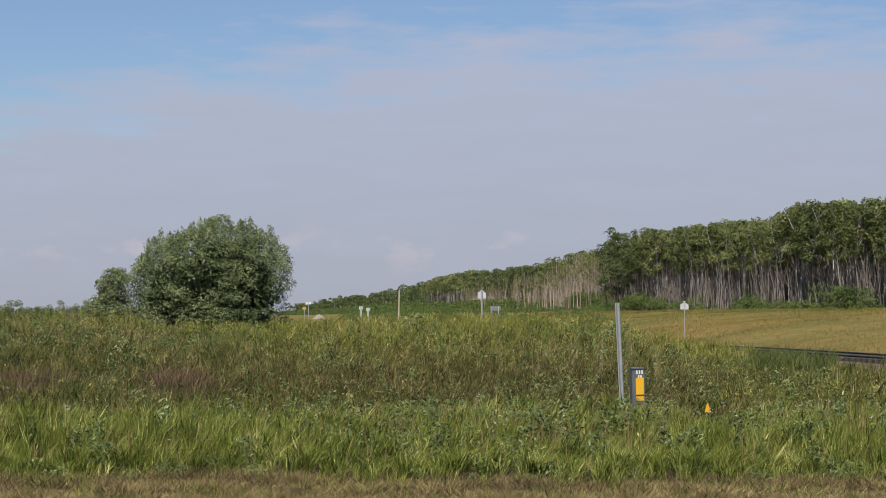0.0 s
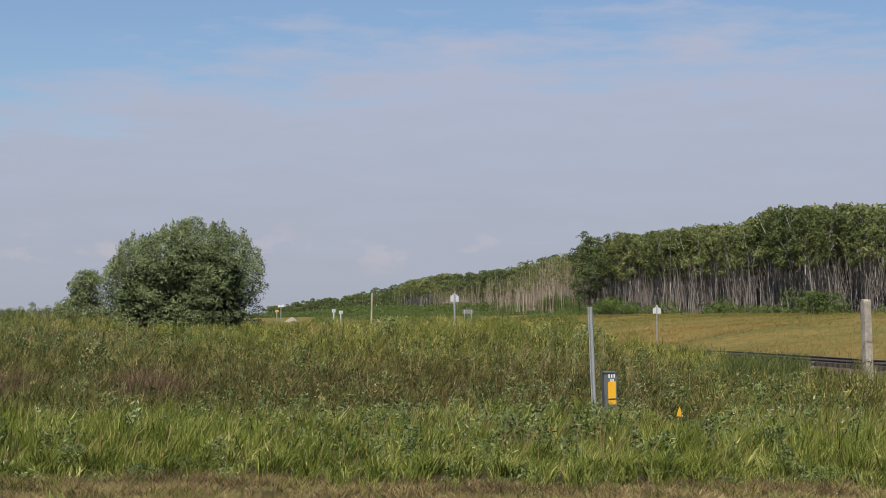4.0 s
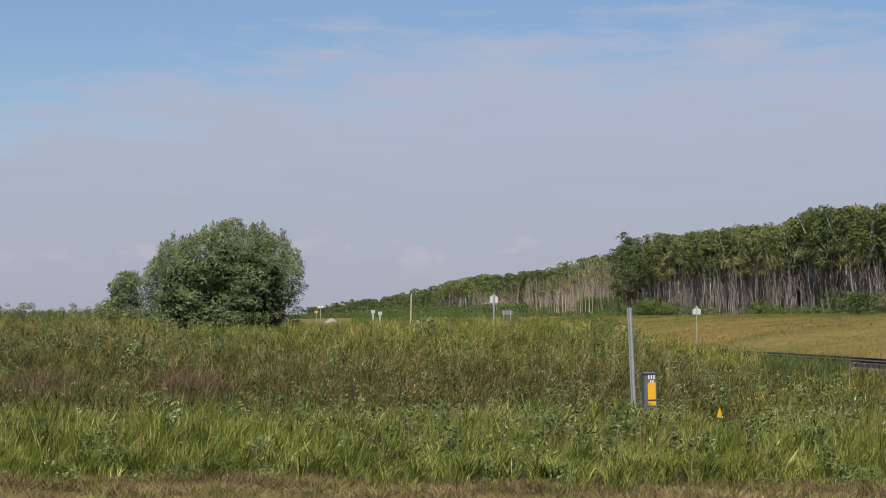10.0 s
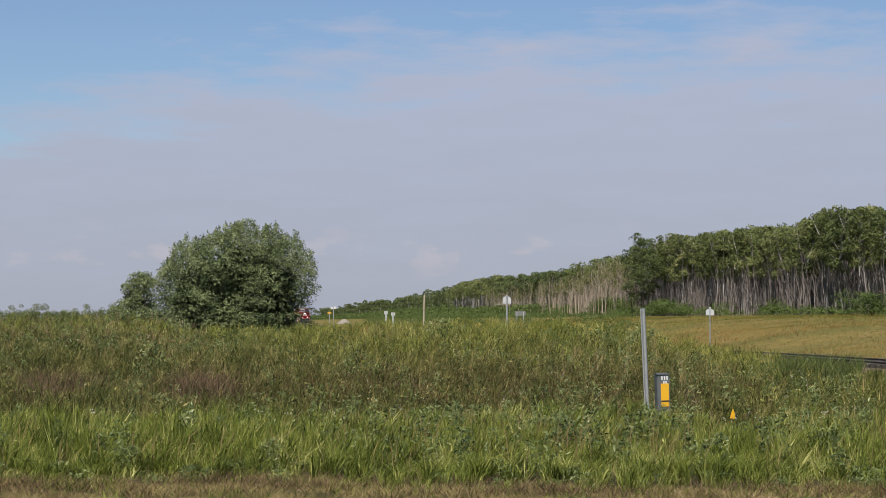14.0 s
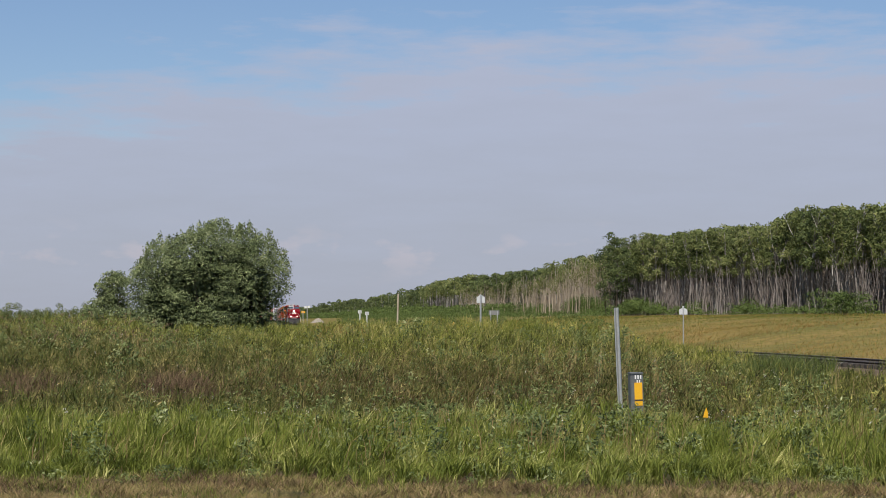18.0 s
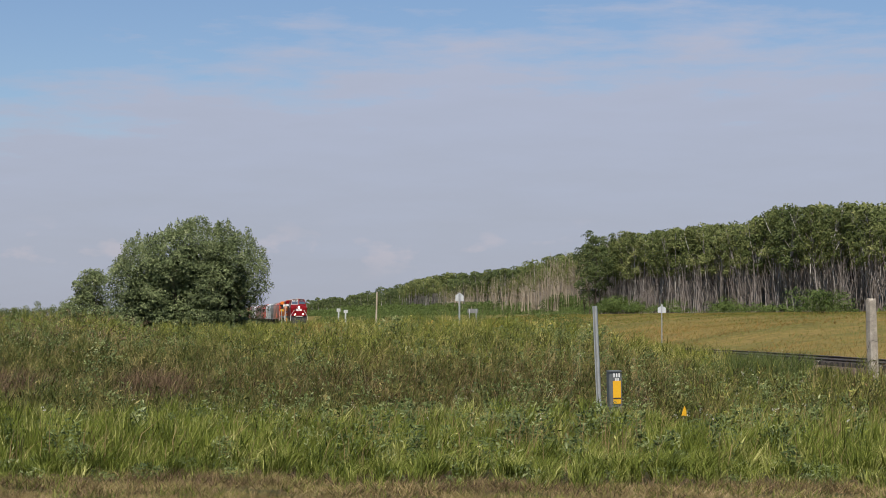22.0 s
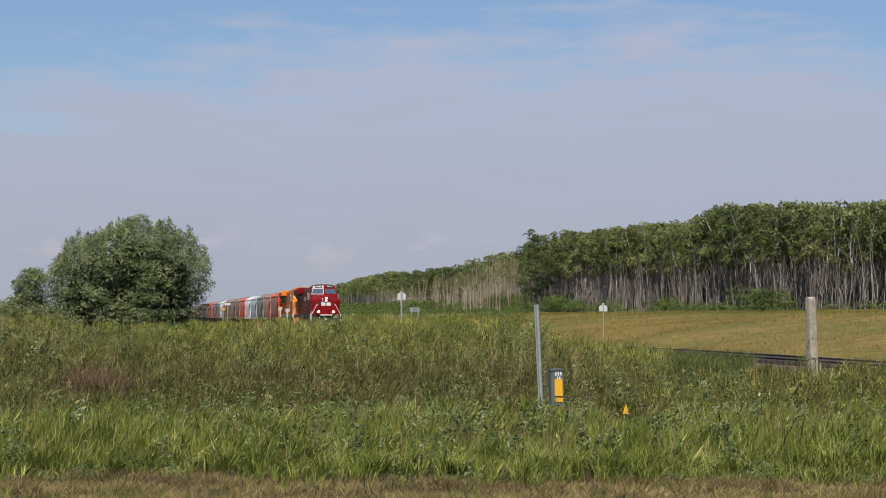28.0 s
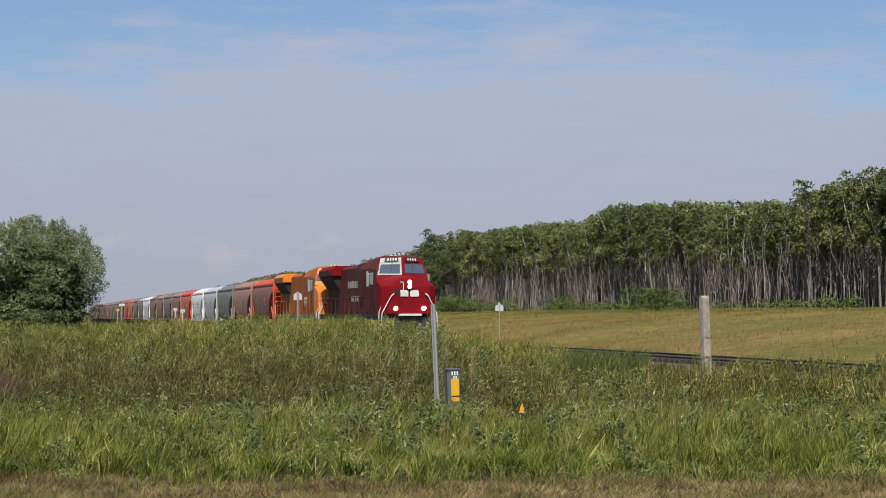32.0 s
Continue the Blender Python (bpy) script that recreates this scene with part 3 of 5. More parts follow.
    y = rng.normal(73, 3.5, n)
    x = y * rng.normal(-0.158, 0.011, n)
    stuff("tawny_grass", blades(on_ground(x, y), rng.uniform(0.5, 0.95, n), rng.uniform(0.014, 0.032, n), rng.uniform(0.1, 0.6, n)), "tawny", "tawny dry grass patch on the bank", "grass")


def weeds():
    """Leafy weeds on the bank, each a stalk with whorls of leaves."""
    pairs = []
    def clump(x, y, h, spread, k, size):
        if abs(x - 0.0401 * y) < 0.4 and 23 < y < 27.6:
            return
        z = float(ground_z(x, y))
        t = rng.uniform(0.12, 1.0, k) ** 0.8
        r = spread * (0.35 + 0.65 * np.sin(np.pi * np.clip(t, 0, 0.95))) * rng.uniform(0, 1, k) ** 0.5
        a = rng.uniform(0, 6.283, k)
        pairs.append(leaves(np.stack([x + r * np.cos(a), y + r * np.sin(a), z + t * h], 1), np.full(k, size), 0.0, 0.8, 0.7))
    for x, y in zip(*scatter(430, 19.9, 29, -0.38, 0.27)):
        if rng.uniform() < (0.2 + 0.8 * float(patch(x, y, 2.0, 9.0))) * (0.3 + 0.7 * float(sstep(-0.22, -0.1, x / y))):
            for _ in range(int(rng.integers(1, 4))):
                clump(x + rng.normal(0, 0.18), y + rng.normal(0, 0.18), rng.uniform(0.3, 0.62), rng.uniform(0.08, 0.2), int(rng.uniform(34, 80)), rng.uniform(0.045, 0.08))
    # low broad-leaved plants where the mower stopped
    for x, y in zip(*scatter(150, 18.3, 20.6, -0.38, 0.27)):
        if y > float(verge_edge(x, y)) - 0.2 and rng.uniform() < float(patch(x, y, 0.9, 5.0)) + 0.1:
            clump(x, y, rng.uniform(0.08, 0.24), rng.uniform(0.08, 0.2), int(rng.uniform(30, 60)), rng.uniform(0.03, 0.05))
    for x, y in zip(*off_track(*scatter(1350, 35, 74, -0.38, 0.2), -6.0)):
        in_dock = math.hypot((x + 0.32 * y) / 1.2, (y - 43) / 7) < 1 or math.hypot((x + 0.24 * y) / 1.4, (y - 43) / 7) < 1
        if not in_dock and rng.uniform() < 0.2 + 0.8 * float(patch(x, y, 3.5, 4.0)):
            for _ in range(int(rng.integers(1, 4))):
                clump(x + rng.normal(0, 0.35), y + rng.normal(0, 0.35), rng.uniform(0.5, 1.0), rng.uniform(0.18, 0.42), int(rng.uniform(36, 64)), rng.uniform(0.06, 0.105))
    # taller thistles along the crest at the west end
    for x, y in zip(*scatter(80, 50, 70, -0.38, -0.24)):
        clump(x, y, rng.uniform(0.8, 1.25), rng.uniform(0.2, 0.4), 70, 0.09)
    # a few plants that stand out
    for bb, d, h, sp, k, sz in ((-0.265, 46, 1.45, 0.5, 260, 0.11), (-0.004, 60, 1.15, 0.7, 220, 0.12), (0.07, 39, 0.7, 0.35, 220, 0.08), (0.082, 40, 0.75, 0.3, 160, 0.08), (-0.102, 21.6, 0.5, 0.14, 170, 0.05), (0.056, 22.2, 0.52, 0.14, 170, 0.05), (-0.279, 20.0, 0.3, 0.2, 190, 0.05), (-0.2, 20.4, 0.36, 0.18, 170, 0.05), (0.1, 22.5, 0.42, 0.2, 150, 0.05), (-0.03, 21.0, 0.36, 0.2, 150, 0.05), (-0.11, 62, 1.2, 0.8, 260, 0.12)):
        clump(bb * d, d, h, sp, k, sz)
    stuff("leafy_weeds", join(*pairs), "weed", "grey-green leafy weeds and thistles in the grass", "weeds")
    # tansy blooms and pale seed heads near the crest
    n = 330
    y = rng.uniform(70, 92, n)
    x = y * np.clip(rng.normal(-0.05, 0.045, n), -0.14, 0.1)
    x, y = off_track(x, y)
    n = len(x)
    C = np.stack([x, y, ground_z(x, y) + rng.uniform(0.55, 0.85, n)], 1)
    C = (C[:, None] + rng.normal(0, 0.03, (n, 4, 3))).reshape(-1, 3)
    stuff("tansy_blooms", leaves(C, np.full(len(C), 0.08)), "bloom", "small yellow blooms scattered along the bank", "flowers")
    x, y = scatter(330, 52, 69, -0.38, -0.235)
    n = len(x)
    C = np.stack([x, y, ground_z(x, y) + rng.uniform(0.75, 1.12, n)], 1)
    C = (C[:, None] + rng.normal(0, 0.035, (n, 7, 3))).reshape(-1, 3)
    stuff("thistle_heads", leaves(C, np.full(len(C), 0.06)), "dock", "reddish-brown thistle heads above the bank", "weeds")
    x, y = off_track(*scatter(420, 22, 70, -0.38, 0.27))
    n = len(x)
    hh = np.where(y < 31, rng.uniform(0.3, 0.5, n), rng.uniform(0.5, 0.8, n))
    C = np.stack([x, y, ground_z(x, y) + hh], 1)
    C = (C[:, None] + rng.normal(0, 0.025, (n, 5, 3))).reshape(-1, 3)
    stuff("pale_seed_heads", leaves(C, np.full(len(C), 0.03)), "pale", "pale fluffy seed heads of thistles", "weeds")


# ---- trees ----
def limb(points, radii, n=6):
    """A tapered, bent limb through the points, as arrays."""
    V, T = [], []
    for i, (p, r) in enumerate(zip(points, radii)):
        for j in range(n):
            a = 2 * np.pi * j / n
            V.append((p[0] + r * np.cos(a), p[1] + r * np.sin(a), p[2]))
    for i in range(len(points) - 1):
        for j in range(n):
            a, b = i * n + j, i * n + (j + 1) % n
            T += [(a, b, b + n), (a, b + n, a + n)]
    return np.array(V), np.array(T)


def crown_points(blobs, per, flat=0.8, under=-1.0):
    """Leaf places on and in lumps (x, y, z, radius), and the way out of the lump at each; under: how far down a lump's flanks leaves grow."""
    out, way = [], []
    for x, y, z, r in blobs:
        k = max(2, int(per * r * r))
        d = rng.normal(size=(k, 3))
        d /= np.linalg.norm(d, axis=1)[:, None]
        d[:, 2] = np.where(d[:, 2] < under, -d[:, 2] * 0.8, d[:, 2])
        rr = r * rng.uniform(0.5, 1.1, k) ** 0.6
        out.append(np.array([x, y, z]) + d * rr[:, None] * np.array([1, 1, flat]))
        way.append(d)
    return np.concatenate(out), np.concatenate(way)


def foliage(C, way, size, slim=1.0, lone=False, bias=1.3, droop=0.0):
    """Leaves that face out of their lump; lone leaves are one triangle, for trees far off."""
    n = len(C)
    up = rng.normal(size=(n, 3)) * 0.75 + bias * way + 0.5 * np.array(SUN_TO)
    up /= np.linalg.norm(up, axis=1)[:, None]
    d = np.cross(up, rng.normal(size=(n, 3)))
    d[:, 2] -= droop
    d /= np.linalg.norm(d, axis=1)[:, None]
    e = np.cross(up, d)
    L, W = (size * rng.uniform(0.6, 1.4, n))[:, None], (size * slim * rng.uniform(0.5, 0.8, n))[:, None]
    if lone:
        V = np.stack([C - d * L / 2 - e * W / 2, C - d * L / 2 + e * W / 2, C + d * L / 2], 1)
        return V.reshape(-1, 3), np.arange(3 * n).reshape(-1, 3)
    V = np.stack([C - d * L / 2, C + e * W / 2, C + d * L / 2, C - e * W / 2], 1)
    tris = (np.arange(n)[:, None, None] * 4 + np.array([[0, 1, 2], [0, 2, 3]])[None]).reshape(-1, 3)
    return V.reshape(-1, 3), tris


def aspen(crown_low, spread, lumps=15, per=150, size=0.27, leaf="aspen", label="slender aspen with pale bare trunk and green crown"):
    """One slender aspen, 13 m high: a crooked pale trunk that forks, limbs, and an uneven layered crown on top."""
    height = 13.0
    tree = new("aspen_tree")
    bend, sway, phase = rng.normal(0, 0.9, (2, 2)), rng.normal(0, 0.22, 2), rng.uniform(0, 6.28)
    def axis(t):
        return bend[0] * t * t + bend[1] * 0.5 * np.sin(3 * t) + sway * np.sin(9 * t + phase) * t
    ts = np.linspace(0, 0.94, 10)
    wood = [limb([(*axis(t), t * height - (0.3 if t == 0 else 0)) for t in ts], 0.10 * (1 - 0.8 * ts) + 0.012, 6)]
    # a second leader
    t0, off = rng.uniform(0.3, 0.55), rng.normal(0, 0.9, 2)
    wood.append(limb([(*(axis(t0 + k * (0.9 - t0)) + off * k ** 0.8), (t0 + k * (0.9 - t0)) * height) for k in (0, 0.2, 0.45, 0.7, 1.0)], [0.06, 0.055, 0.045, 0.032, 0.012], 5))
    blobs = []
    for k in range(lumps):
        t = crown_low + (0.97 - crown_low) * ((k + rng.uniform(0, 1)) / lumps) ** 0.7
        v = (t - crown_low) / (0.97 - crown_low)
        wide = spread * math.sqrt(max(0.05, 1.0 - 0.8 * v ** 2.4)) * (0.55 + 0.45 * min(1, 3 * v))
        a = 2.4 * k + rng.uniform(-0.5, 0.5)
        r = wide * rng.uniform(0.25, 1)
        c = axis(t) + r * np.array([np.cos(a), np.sin(a)])
        z = t * height
        rad = rng.uniform(0.7, 1.15) * (1 - 0.25 * v)
        blobs.append((c[0], c[1], z - rad * 0.75, rad))
        b0 = axis(max(0.3, t - 0.16))
        wood.append(limb([(*b0, (t - 0.16) * height), (*(b0 * 0.45 + c * 0.55), (t - 0.07) * height), (*c, z - 0.5)], [0.05, 0.032, 0.01], 4))
    for k in range(10):
        t = rng.uniform(0.15, crown_low + 0.12)
        a = rng.uniform(0, 6.283)
        b0, e = axis(t), rng.uniform(0.4, 1.5) * np.array([np.cos(a), np.sin(a)])
        wood.append(limb([(*b0, t * height), (*(b0 + e * 0.6), t * height + rng.uniform(0.0, 0.5)), (*(b0 + e), t * height + rng.uniform(0.2, 1.3))], [0.032, 0.022, 0.008], 3))
    arrays_ob("trunk", *join(*wood), "bark", tree)
    C, way = crown_points(blobs, per, 0.72, -0.65)
    inner, iway = crown_points([(x, y, z, r * 0.55) for x, y, z, r in blobs], 46, 0.7)
    arrays_ob("crown", *join(foliage(C, way, size, 1.15, True), foliage(inner, iway, 0.5, 1.1, True, 0.6)), leaf, tree)
    return tagged(tree, label, "tree", "aspens at the wood's edge")


# the wood's edge in plan: (x, y)
EDGE = [(62, 108), (46, 159), (36, 202), (22, 263), (3, 340), (-19, 465), (-42, 595), (-84, 840), (-190, 1390), (-420, 2500)]


def edge_at(u):
    """A place and the way inwards, u metres along the wood's edge."""
    for (x0, y0), (x1, y1) in zip(EDGE, EDGE[1:]):
        d = math.hypot(x1 - x0, y1 - y0)
        if u <= d:
            k = u / d
            return x0 + (x1 - x0) * k, y0 + (y1 - y0) * k, (y1 - y0) / d, -(x1 - x0) / d
        u -= d
    return x1, y1, 1.0, 0.2


def edge_bearing(b):
    """How far along the wood's edge the slope x / y falls to b."""
    u = 0.0
    while edge_at(u)[0] / edge_at(u)[1] > b:
        u += 2.0
    return u


def canopy(u):
    """The height above sea level of the treetops along the wood's edge: it swells and dips from clone to clone."""
    x, y, _, _ = edge_at(u)
    z = float(np.interp(x / y, [-0.17, -0.155, -0.137, -0.12, -0.1, -0.09, -0.07, -0.047, -0.028, -0.012, 0.0, 0.015, 0.03, 0.053, 0.064, 0.08, 0.094, 0.11, 0.124, 0.133, 0.14, 0.15, 0.157, 0.165, 0.176, 0.182, 0.197, 0.205, 0.214, 0.227, 0.3],
                        [15.2, 15.6, 17.0, 15.4, 17.1, 17.4, 15.3, 14.8, 15.7, 15.7, 16.6, 17.0, 16.9, 16.1, 15.8, 16.9, 16.9, 16.6, 15.6, 14.2, 14.7, 14.2, 15.2, 14.7, 14.0, 14.8, 16.1, 15.4, 15.9, 15.7, 15.8]))
    return z + 0.2 * math.sin(u / 2.9) + 0.16 * math.sin(u / 6.3 + 1) + min(1.1, max(0.0, u - 300) / 500) * (0.8 * math.sin(u / 17.0) + 0.5 * math.sin(u / 7.3))


def forest():
    kinds = {
        "aspen": [aspen(rng.uniform(0.38, 0.58), rng.uniform(1.5, 2.3), 16, 150, 0.24, ("aspen", "aspen", "darkleaf", "aspenlight")[k % 4]) for k in range(9)],
        "thin": [aspen(rng.uniform(0.52, 0.62), rng.uniform(0.9, 1.2), 9, 90, 0.3, "aspen", "thin sparse aspen with pale trunk bare to its top") for _ in range(3)],
        "full": [aspen(rng.uniform(0.18, 0.28), rng.uniform(1.9, 2.6), 17, 120, 0.36, "darkleaf", "full dark green poplar at the edge of the wood") for _ in range(4)],
    }
    used = set()
    count = 0
    u = 6.0
    while count < 380:
        u += rng.uniform(0.55, 1.4) * (1 + u / 240)
        x, y, ix, iy = edge_at(u)
        b = x / y
        inset = rng.choice([0.0, 1.4, 3.5, 6.5]) + rng.uniform(-1.0, 1.0)
        x, y = x + ix * inset, y + iy * inset
        sort = "thin" if -0.108 < b < -0.072 else "full" if b < -0.1 or -0.072 < b < -0.05 and inset > 2 else "aspen"
        if -0.05 < b < -0.008:
            x, y = x + ix * 7, y + iy * 7        # here the dead stand is in front
        k = int(rng.integers(len(kinds[sort])))
        z = float(ground_z(x, y))
        m = pose(x, y, z, rng.normal(0, 2.5), rng.normal(0, 2.5), rng.uniform(0, 360))
        s = (canopy(u) - z - rng.uniform(-0.5, 1.25) ** 2 + 0.25 * (rng.uniform() < 0.12)) / 13.0
        if (sort, k) not in used:
            used.add((sort, k))
            t = kinds[sort][k]
            t.matrix_basis = m
        else:
            t = copy_thing(kinds[sort][k], m)
        t.scale = (s, s, s)
        count += 1
    for sort, trees in kinds.items():
        for k, t in enumerate(trees):
            if (sort, k) not in used:
                for o in (*t.children_recursive, t):
                    bpy.data.objects.remove(o)
    # the wood behind and beyond, too many to count
    bare, tops, dark_tops, inner = [], [], [], []
    u = 0.0
    while u < 2700:
        x, y, ix, iy = edge_at(u)
        b = x / y
        far = max(1.0, y / 340)
        edge_far = y > 560
        for row in range(3):
            inset = (0.5 if edge_far else 3.0) + row * 5.0 * far + rng.uniform(-2, 2) * far
            px, py = x + ix * inset + rng.normal(0, 0.5) * far, y + iy * inset + rng.normal(0, 0.5) * far
            z = float(ground_z(px, py))
            h = canopy(u) - z - rng.uniform(0, 0.9) * (1 + 0.4 * (far - 1))
            t = rng.normal(0, 0.7, 2)
            bare.append(limb([(px, py, z - 0.3), (px + t[0] * 0.6, py + t[1] * 0.6, z + h * 0.5), (px + t[0], py + t[1], z + h * 0.92)], [0.09 * far ** 0.5, 0.075 * far ** 0.5, 0.03], 4))
            full = b < -0.1
            low = 0.06 if full else 0.6
            blobs = [(px + rng.normal(0, 1.0) * far ** 0.5, py + rng.normal(0, 1.0) * far ** 0.5, z + h * (low + (0.97 - low) * rng.uniform(0, 1) ** (0.8 if full else 0.6)) - 0.8, rng.uniform(0.8, 1.3) * far ** 0.45) for _ in range(9 if full else 7)]
            blobs.append((px, py, z + h - 0.9 * far ** 0.4, 1.0 * far ** 0.4))
            C, way = crown_points(blobs, (30 if far < 1.2 else 38) / far ** 0.8, 0.7, -0.5)
            (dark_tops if full or -0.075 < b < -0.045 else tops).append(foliage(C, way, 0.42 * far ** 0.55, 1.15, True))
        for row in range(3):
            inset = (11.0 + 5.0 * row) * far + rng.uniform(-2, 2)
            px, py = x + ix * inset, y + iy * inset
            z = float(ground_z(px, py))
            C, way = crown_points([(px + rng.normal(0, 1.2), py + rng.normal(0, 1.2), z + rng.uniform(0.3, 9.0), rng.uniform(1.0, 1.7) * far ** 0.5) for _ in range(5)], (9 if far < 1.3 else 5) / far)
            inner.append(foliage(C, way, 1.1 * far ** 0.5, 1.0, True))
        u += 1.9 * far ** 1.1
    stuff("wood_trunks", join(*bare), "bark", "crowded pale trunks inside the aspen wood", "trees")
    stuff("wood_crowns", join(*tops), "aspen", "green crowns of the aspen wood receding into distance", "trees")
    stuff("far_wood_crowns", join(*dark_tops), "darkleaf", "dark green poplar crowns at the far end of the wood", "trees")
    stuff("wood_undergrowth", join(*inner), "twig", "brown twiggy undergrowth deep inside the aspen wood", "trees")
    # thin bare saplings and twigs at the edge
    thin = []
    for _ in range(4300):
        u = rng.uniform(4, 370)
        x, y, ix, iy = edge_at(u)
        inset = rng.uniform(-1.6, 9)
        x, y = x + ix * inset, y + iy * inset
        z, h, t = float(ground_z(x, y)), rng.uniform(3.5, 9.0), rng.normal(0, 0.9, 2)
        w = rng.normal(0, 0.18, 2)
        thin.append(limb([(x, y, z - 0.2), (x + t[0] * 0.15 + w[0], y + t[1] * 0.15, z + h * 0.33), (x + t[0] * 0.5 - w[0], y + t[1] * 0.5, z + h * 0.66), (x + t[0], y + t[1], z + h)], [0.055, 0.045, 0.03, 0.01], 3))
        if rng.uniform() < 0.6:
            k, e = rng.uniform(0.4, 0.8), rng.normal(0, 0.7, 2)
            bx, by = x + t[0] * k * k, y + t[1] * k * k
            thin.append(limb([(bx, by, z + h * k), (bx + e[0], by + e[1], z + h * k + rng.uniform(0.4, 1.6))], [0.028, 0.008], 3))
    stuff("bare_saplings", join(*thin), "sapling", "thin bare grey saplings at the wood's edge", "trees")
    # a stand of dying pale trees: bare stems with a thin veil of leaves at their tops
    dead, veil = [], []
    for _ in range(520):
        b = -0.008 - 0.072 * rng.uniform(0, 1) ** 1.25
        u = edge_bearing(b) + rng.uniform(-1, 1)
        x, y, ix, iy = edge_at(u)
        inset = rng.uniform(-7, 5)
        x, y = x + ix * inset, y + iy * inset
        z, t = float(ground_z(x, y)), rng.normal(0, 0.7, 2)
        h = rng.uniform(0.6, 1.0) * float(np.interp(b, [-0.08, -0.05, -0.02, -0.008], [9.5, 9.5, 11.0, 12.5]))
        dead.append(limb([(x, y, z - 0.2), (x + t[0] * 0.4, y + t[1] * 0.4, z + h * 0.5), (x + t[0], y + t[1], z + h)], [0.085, 0.06, 0.02], 3))
        for _ in range(6):
            k, a = rng.uniform(0.35, 0.97), rng.uniform(0, 6.283)
            e = rng.uniform(0.3, 1.1)
            bx, by = x + t[0] * k * k, y + t[1] * k * k
            dead.append(limb([(bx, by, z + h * k), (bx + e * np.cos(a), by + e * np.sin(a), z + h * k + e * 1.1)], [0.045, 0.015], 3))
        if rng.uniform() < 0.55:
            C, way = crown_points([(x + t[0] * 0.8, y + t[1] * 0.8, z + h * rng.uniform(0.72, 0.98), rng.uniform(0.5, 0.9)) for _ in range(3)], 26)
            veil.append(foliage(C, way, 0.3, 1.0, True))
    stuff("dead_stand", join(*dead), "deadwood", "stand of dead leafless pale trees at the wood", "trees")
    stuff("sparse_foliage", join(*veil), "yellowleaf", "thin yellow-green leaves on the dying trees", "trees")
    # shrubs along the foot of the wood
    low = []
    for _ in range(360):
        u = rng.uniform(2, 470)
        x, y, ix, iy = edge_at(u)
        inset = rng.uniform(-5, 1)
        x, y = x + ix * inset, y + iy * inset
        z = float(ground_z(x, y))
        b = x / y
        thick = 1.3 if b <= -0.028 else 1.9 if b < 0.02 else 1.35 if 0.02 <= b < 0.062 else 0.85
        big = rng.uniform(0.35, 0.85) * (1 + u / 420) * (0.5 + 0.6 * (math.sin(u / 11.0) > -0.2)) * thick
        C, way = crown_points([(x + rng.normal(0, 0.9), y + rng.normal(0, 0.8), z + rng.uniform(0.2, 0.9) * big, big * rng.uniform(0.6, 1)) for _ in range(4)], 60, 0.8, -0.3)
        low.append(foliage(C, way, 0.24, 1.1, True))
    u = 380.0
    while u < 2700:
        x, y, ix, iy = edge_at(u)
        far = y / 340
        # the far end of the wood stands behind a belt of high shrubs
        rise = float(np.interp(x / y, [-0.13, -0.1, -0.085], [2.3, 2.1, 1.5]))
        x, y = x - ix * rng.uniform(0, 6) * far, y - iy * rng.uniform(0, 6) * far
        z = float(ground_z(x, y))
        C, way = crown_points([(x + rng.normal(0, 1.2) * far, y + rng.normal(0, 1) * far, z + rng.uniform(0.2, 1.8) * rise, rng.uniform(0.7, 1.2) * far ** 0.5 * rise ** 0.4) for _ in range(4)], 22 / far, 0.8, -0.3)
        low.append(foliage(C, way, 0.42 * far ** 0.5, 1.1, True))
        u += 2.0 * far
    for _ in range(950):
        y = 150 + 420 * rng.uniform(0, 1) ** 1.3
        x = track_x(y) + (7 + 42 * rng.uniform(0, 1) ** 1.2) / 0.9769
        if x / y > -0.012 or x / y < -0.15:
            continue
        z, big = float(ground_z(x, y)), rng.uniform(0.3, 0.75) * (1 + (y - 150) / 500)
        C, way = crown_points([(x + rng.normal(0, 0.7), y + rng.normal(0, 0.7), z + big * rng.uniform(0.1, 0.7), big * rng.uniform(0.7, 1)) for _ in range(3)], 46, 0.8, -0.3)
        low.append(foliage(C, way, 0.22, 0.8, True))
    stuff("edge_shrubs", join(*low), "shrub", "low green shrubs along the foot of the wood", "shrubs")


def bushy(name, x, y, blobs, per, size, leafmat, stems, label, category, stemr=0.05, slim=0.8):
    """A many-stemmed tree or bush: thin stems from the ground and a crown of lumps."""
    z = float(ground_z(x, y))
    tree = new(name)
    tree.location = (x, y, z)
    for bx, by, bz, r in blobs[:stems]:
        k = rng.uniform(0.25, 0.5)
        arrays_ob("stem", *limb([(bx * 0.55, by * 0.55, -0.3), (bx * (0.55 + 0.3 * k), by * (0.55 + 0.3 * k), bz * 0.5), (bx, by, bz)], [stemr, stemr * 0.7, stemr * 0.2], 5), "twig", tree)
    C, way = crown_points(blobs, per, 0.85, -0.45)
    k = C[:, 2] > 0.1
    arrays_ob("crown", *foliage(C[k], way[k], size, slim, False, 1.2, 0.15), leafmat, tree)
    return tagged(tree, label, category)


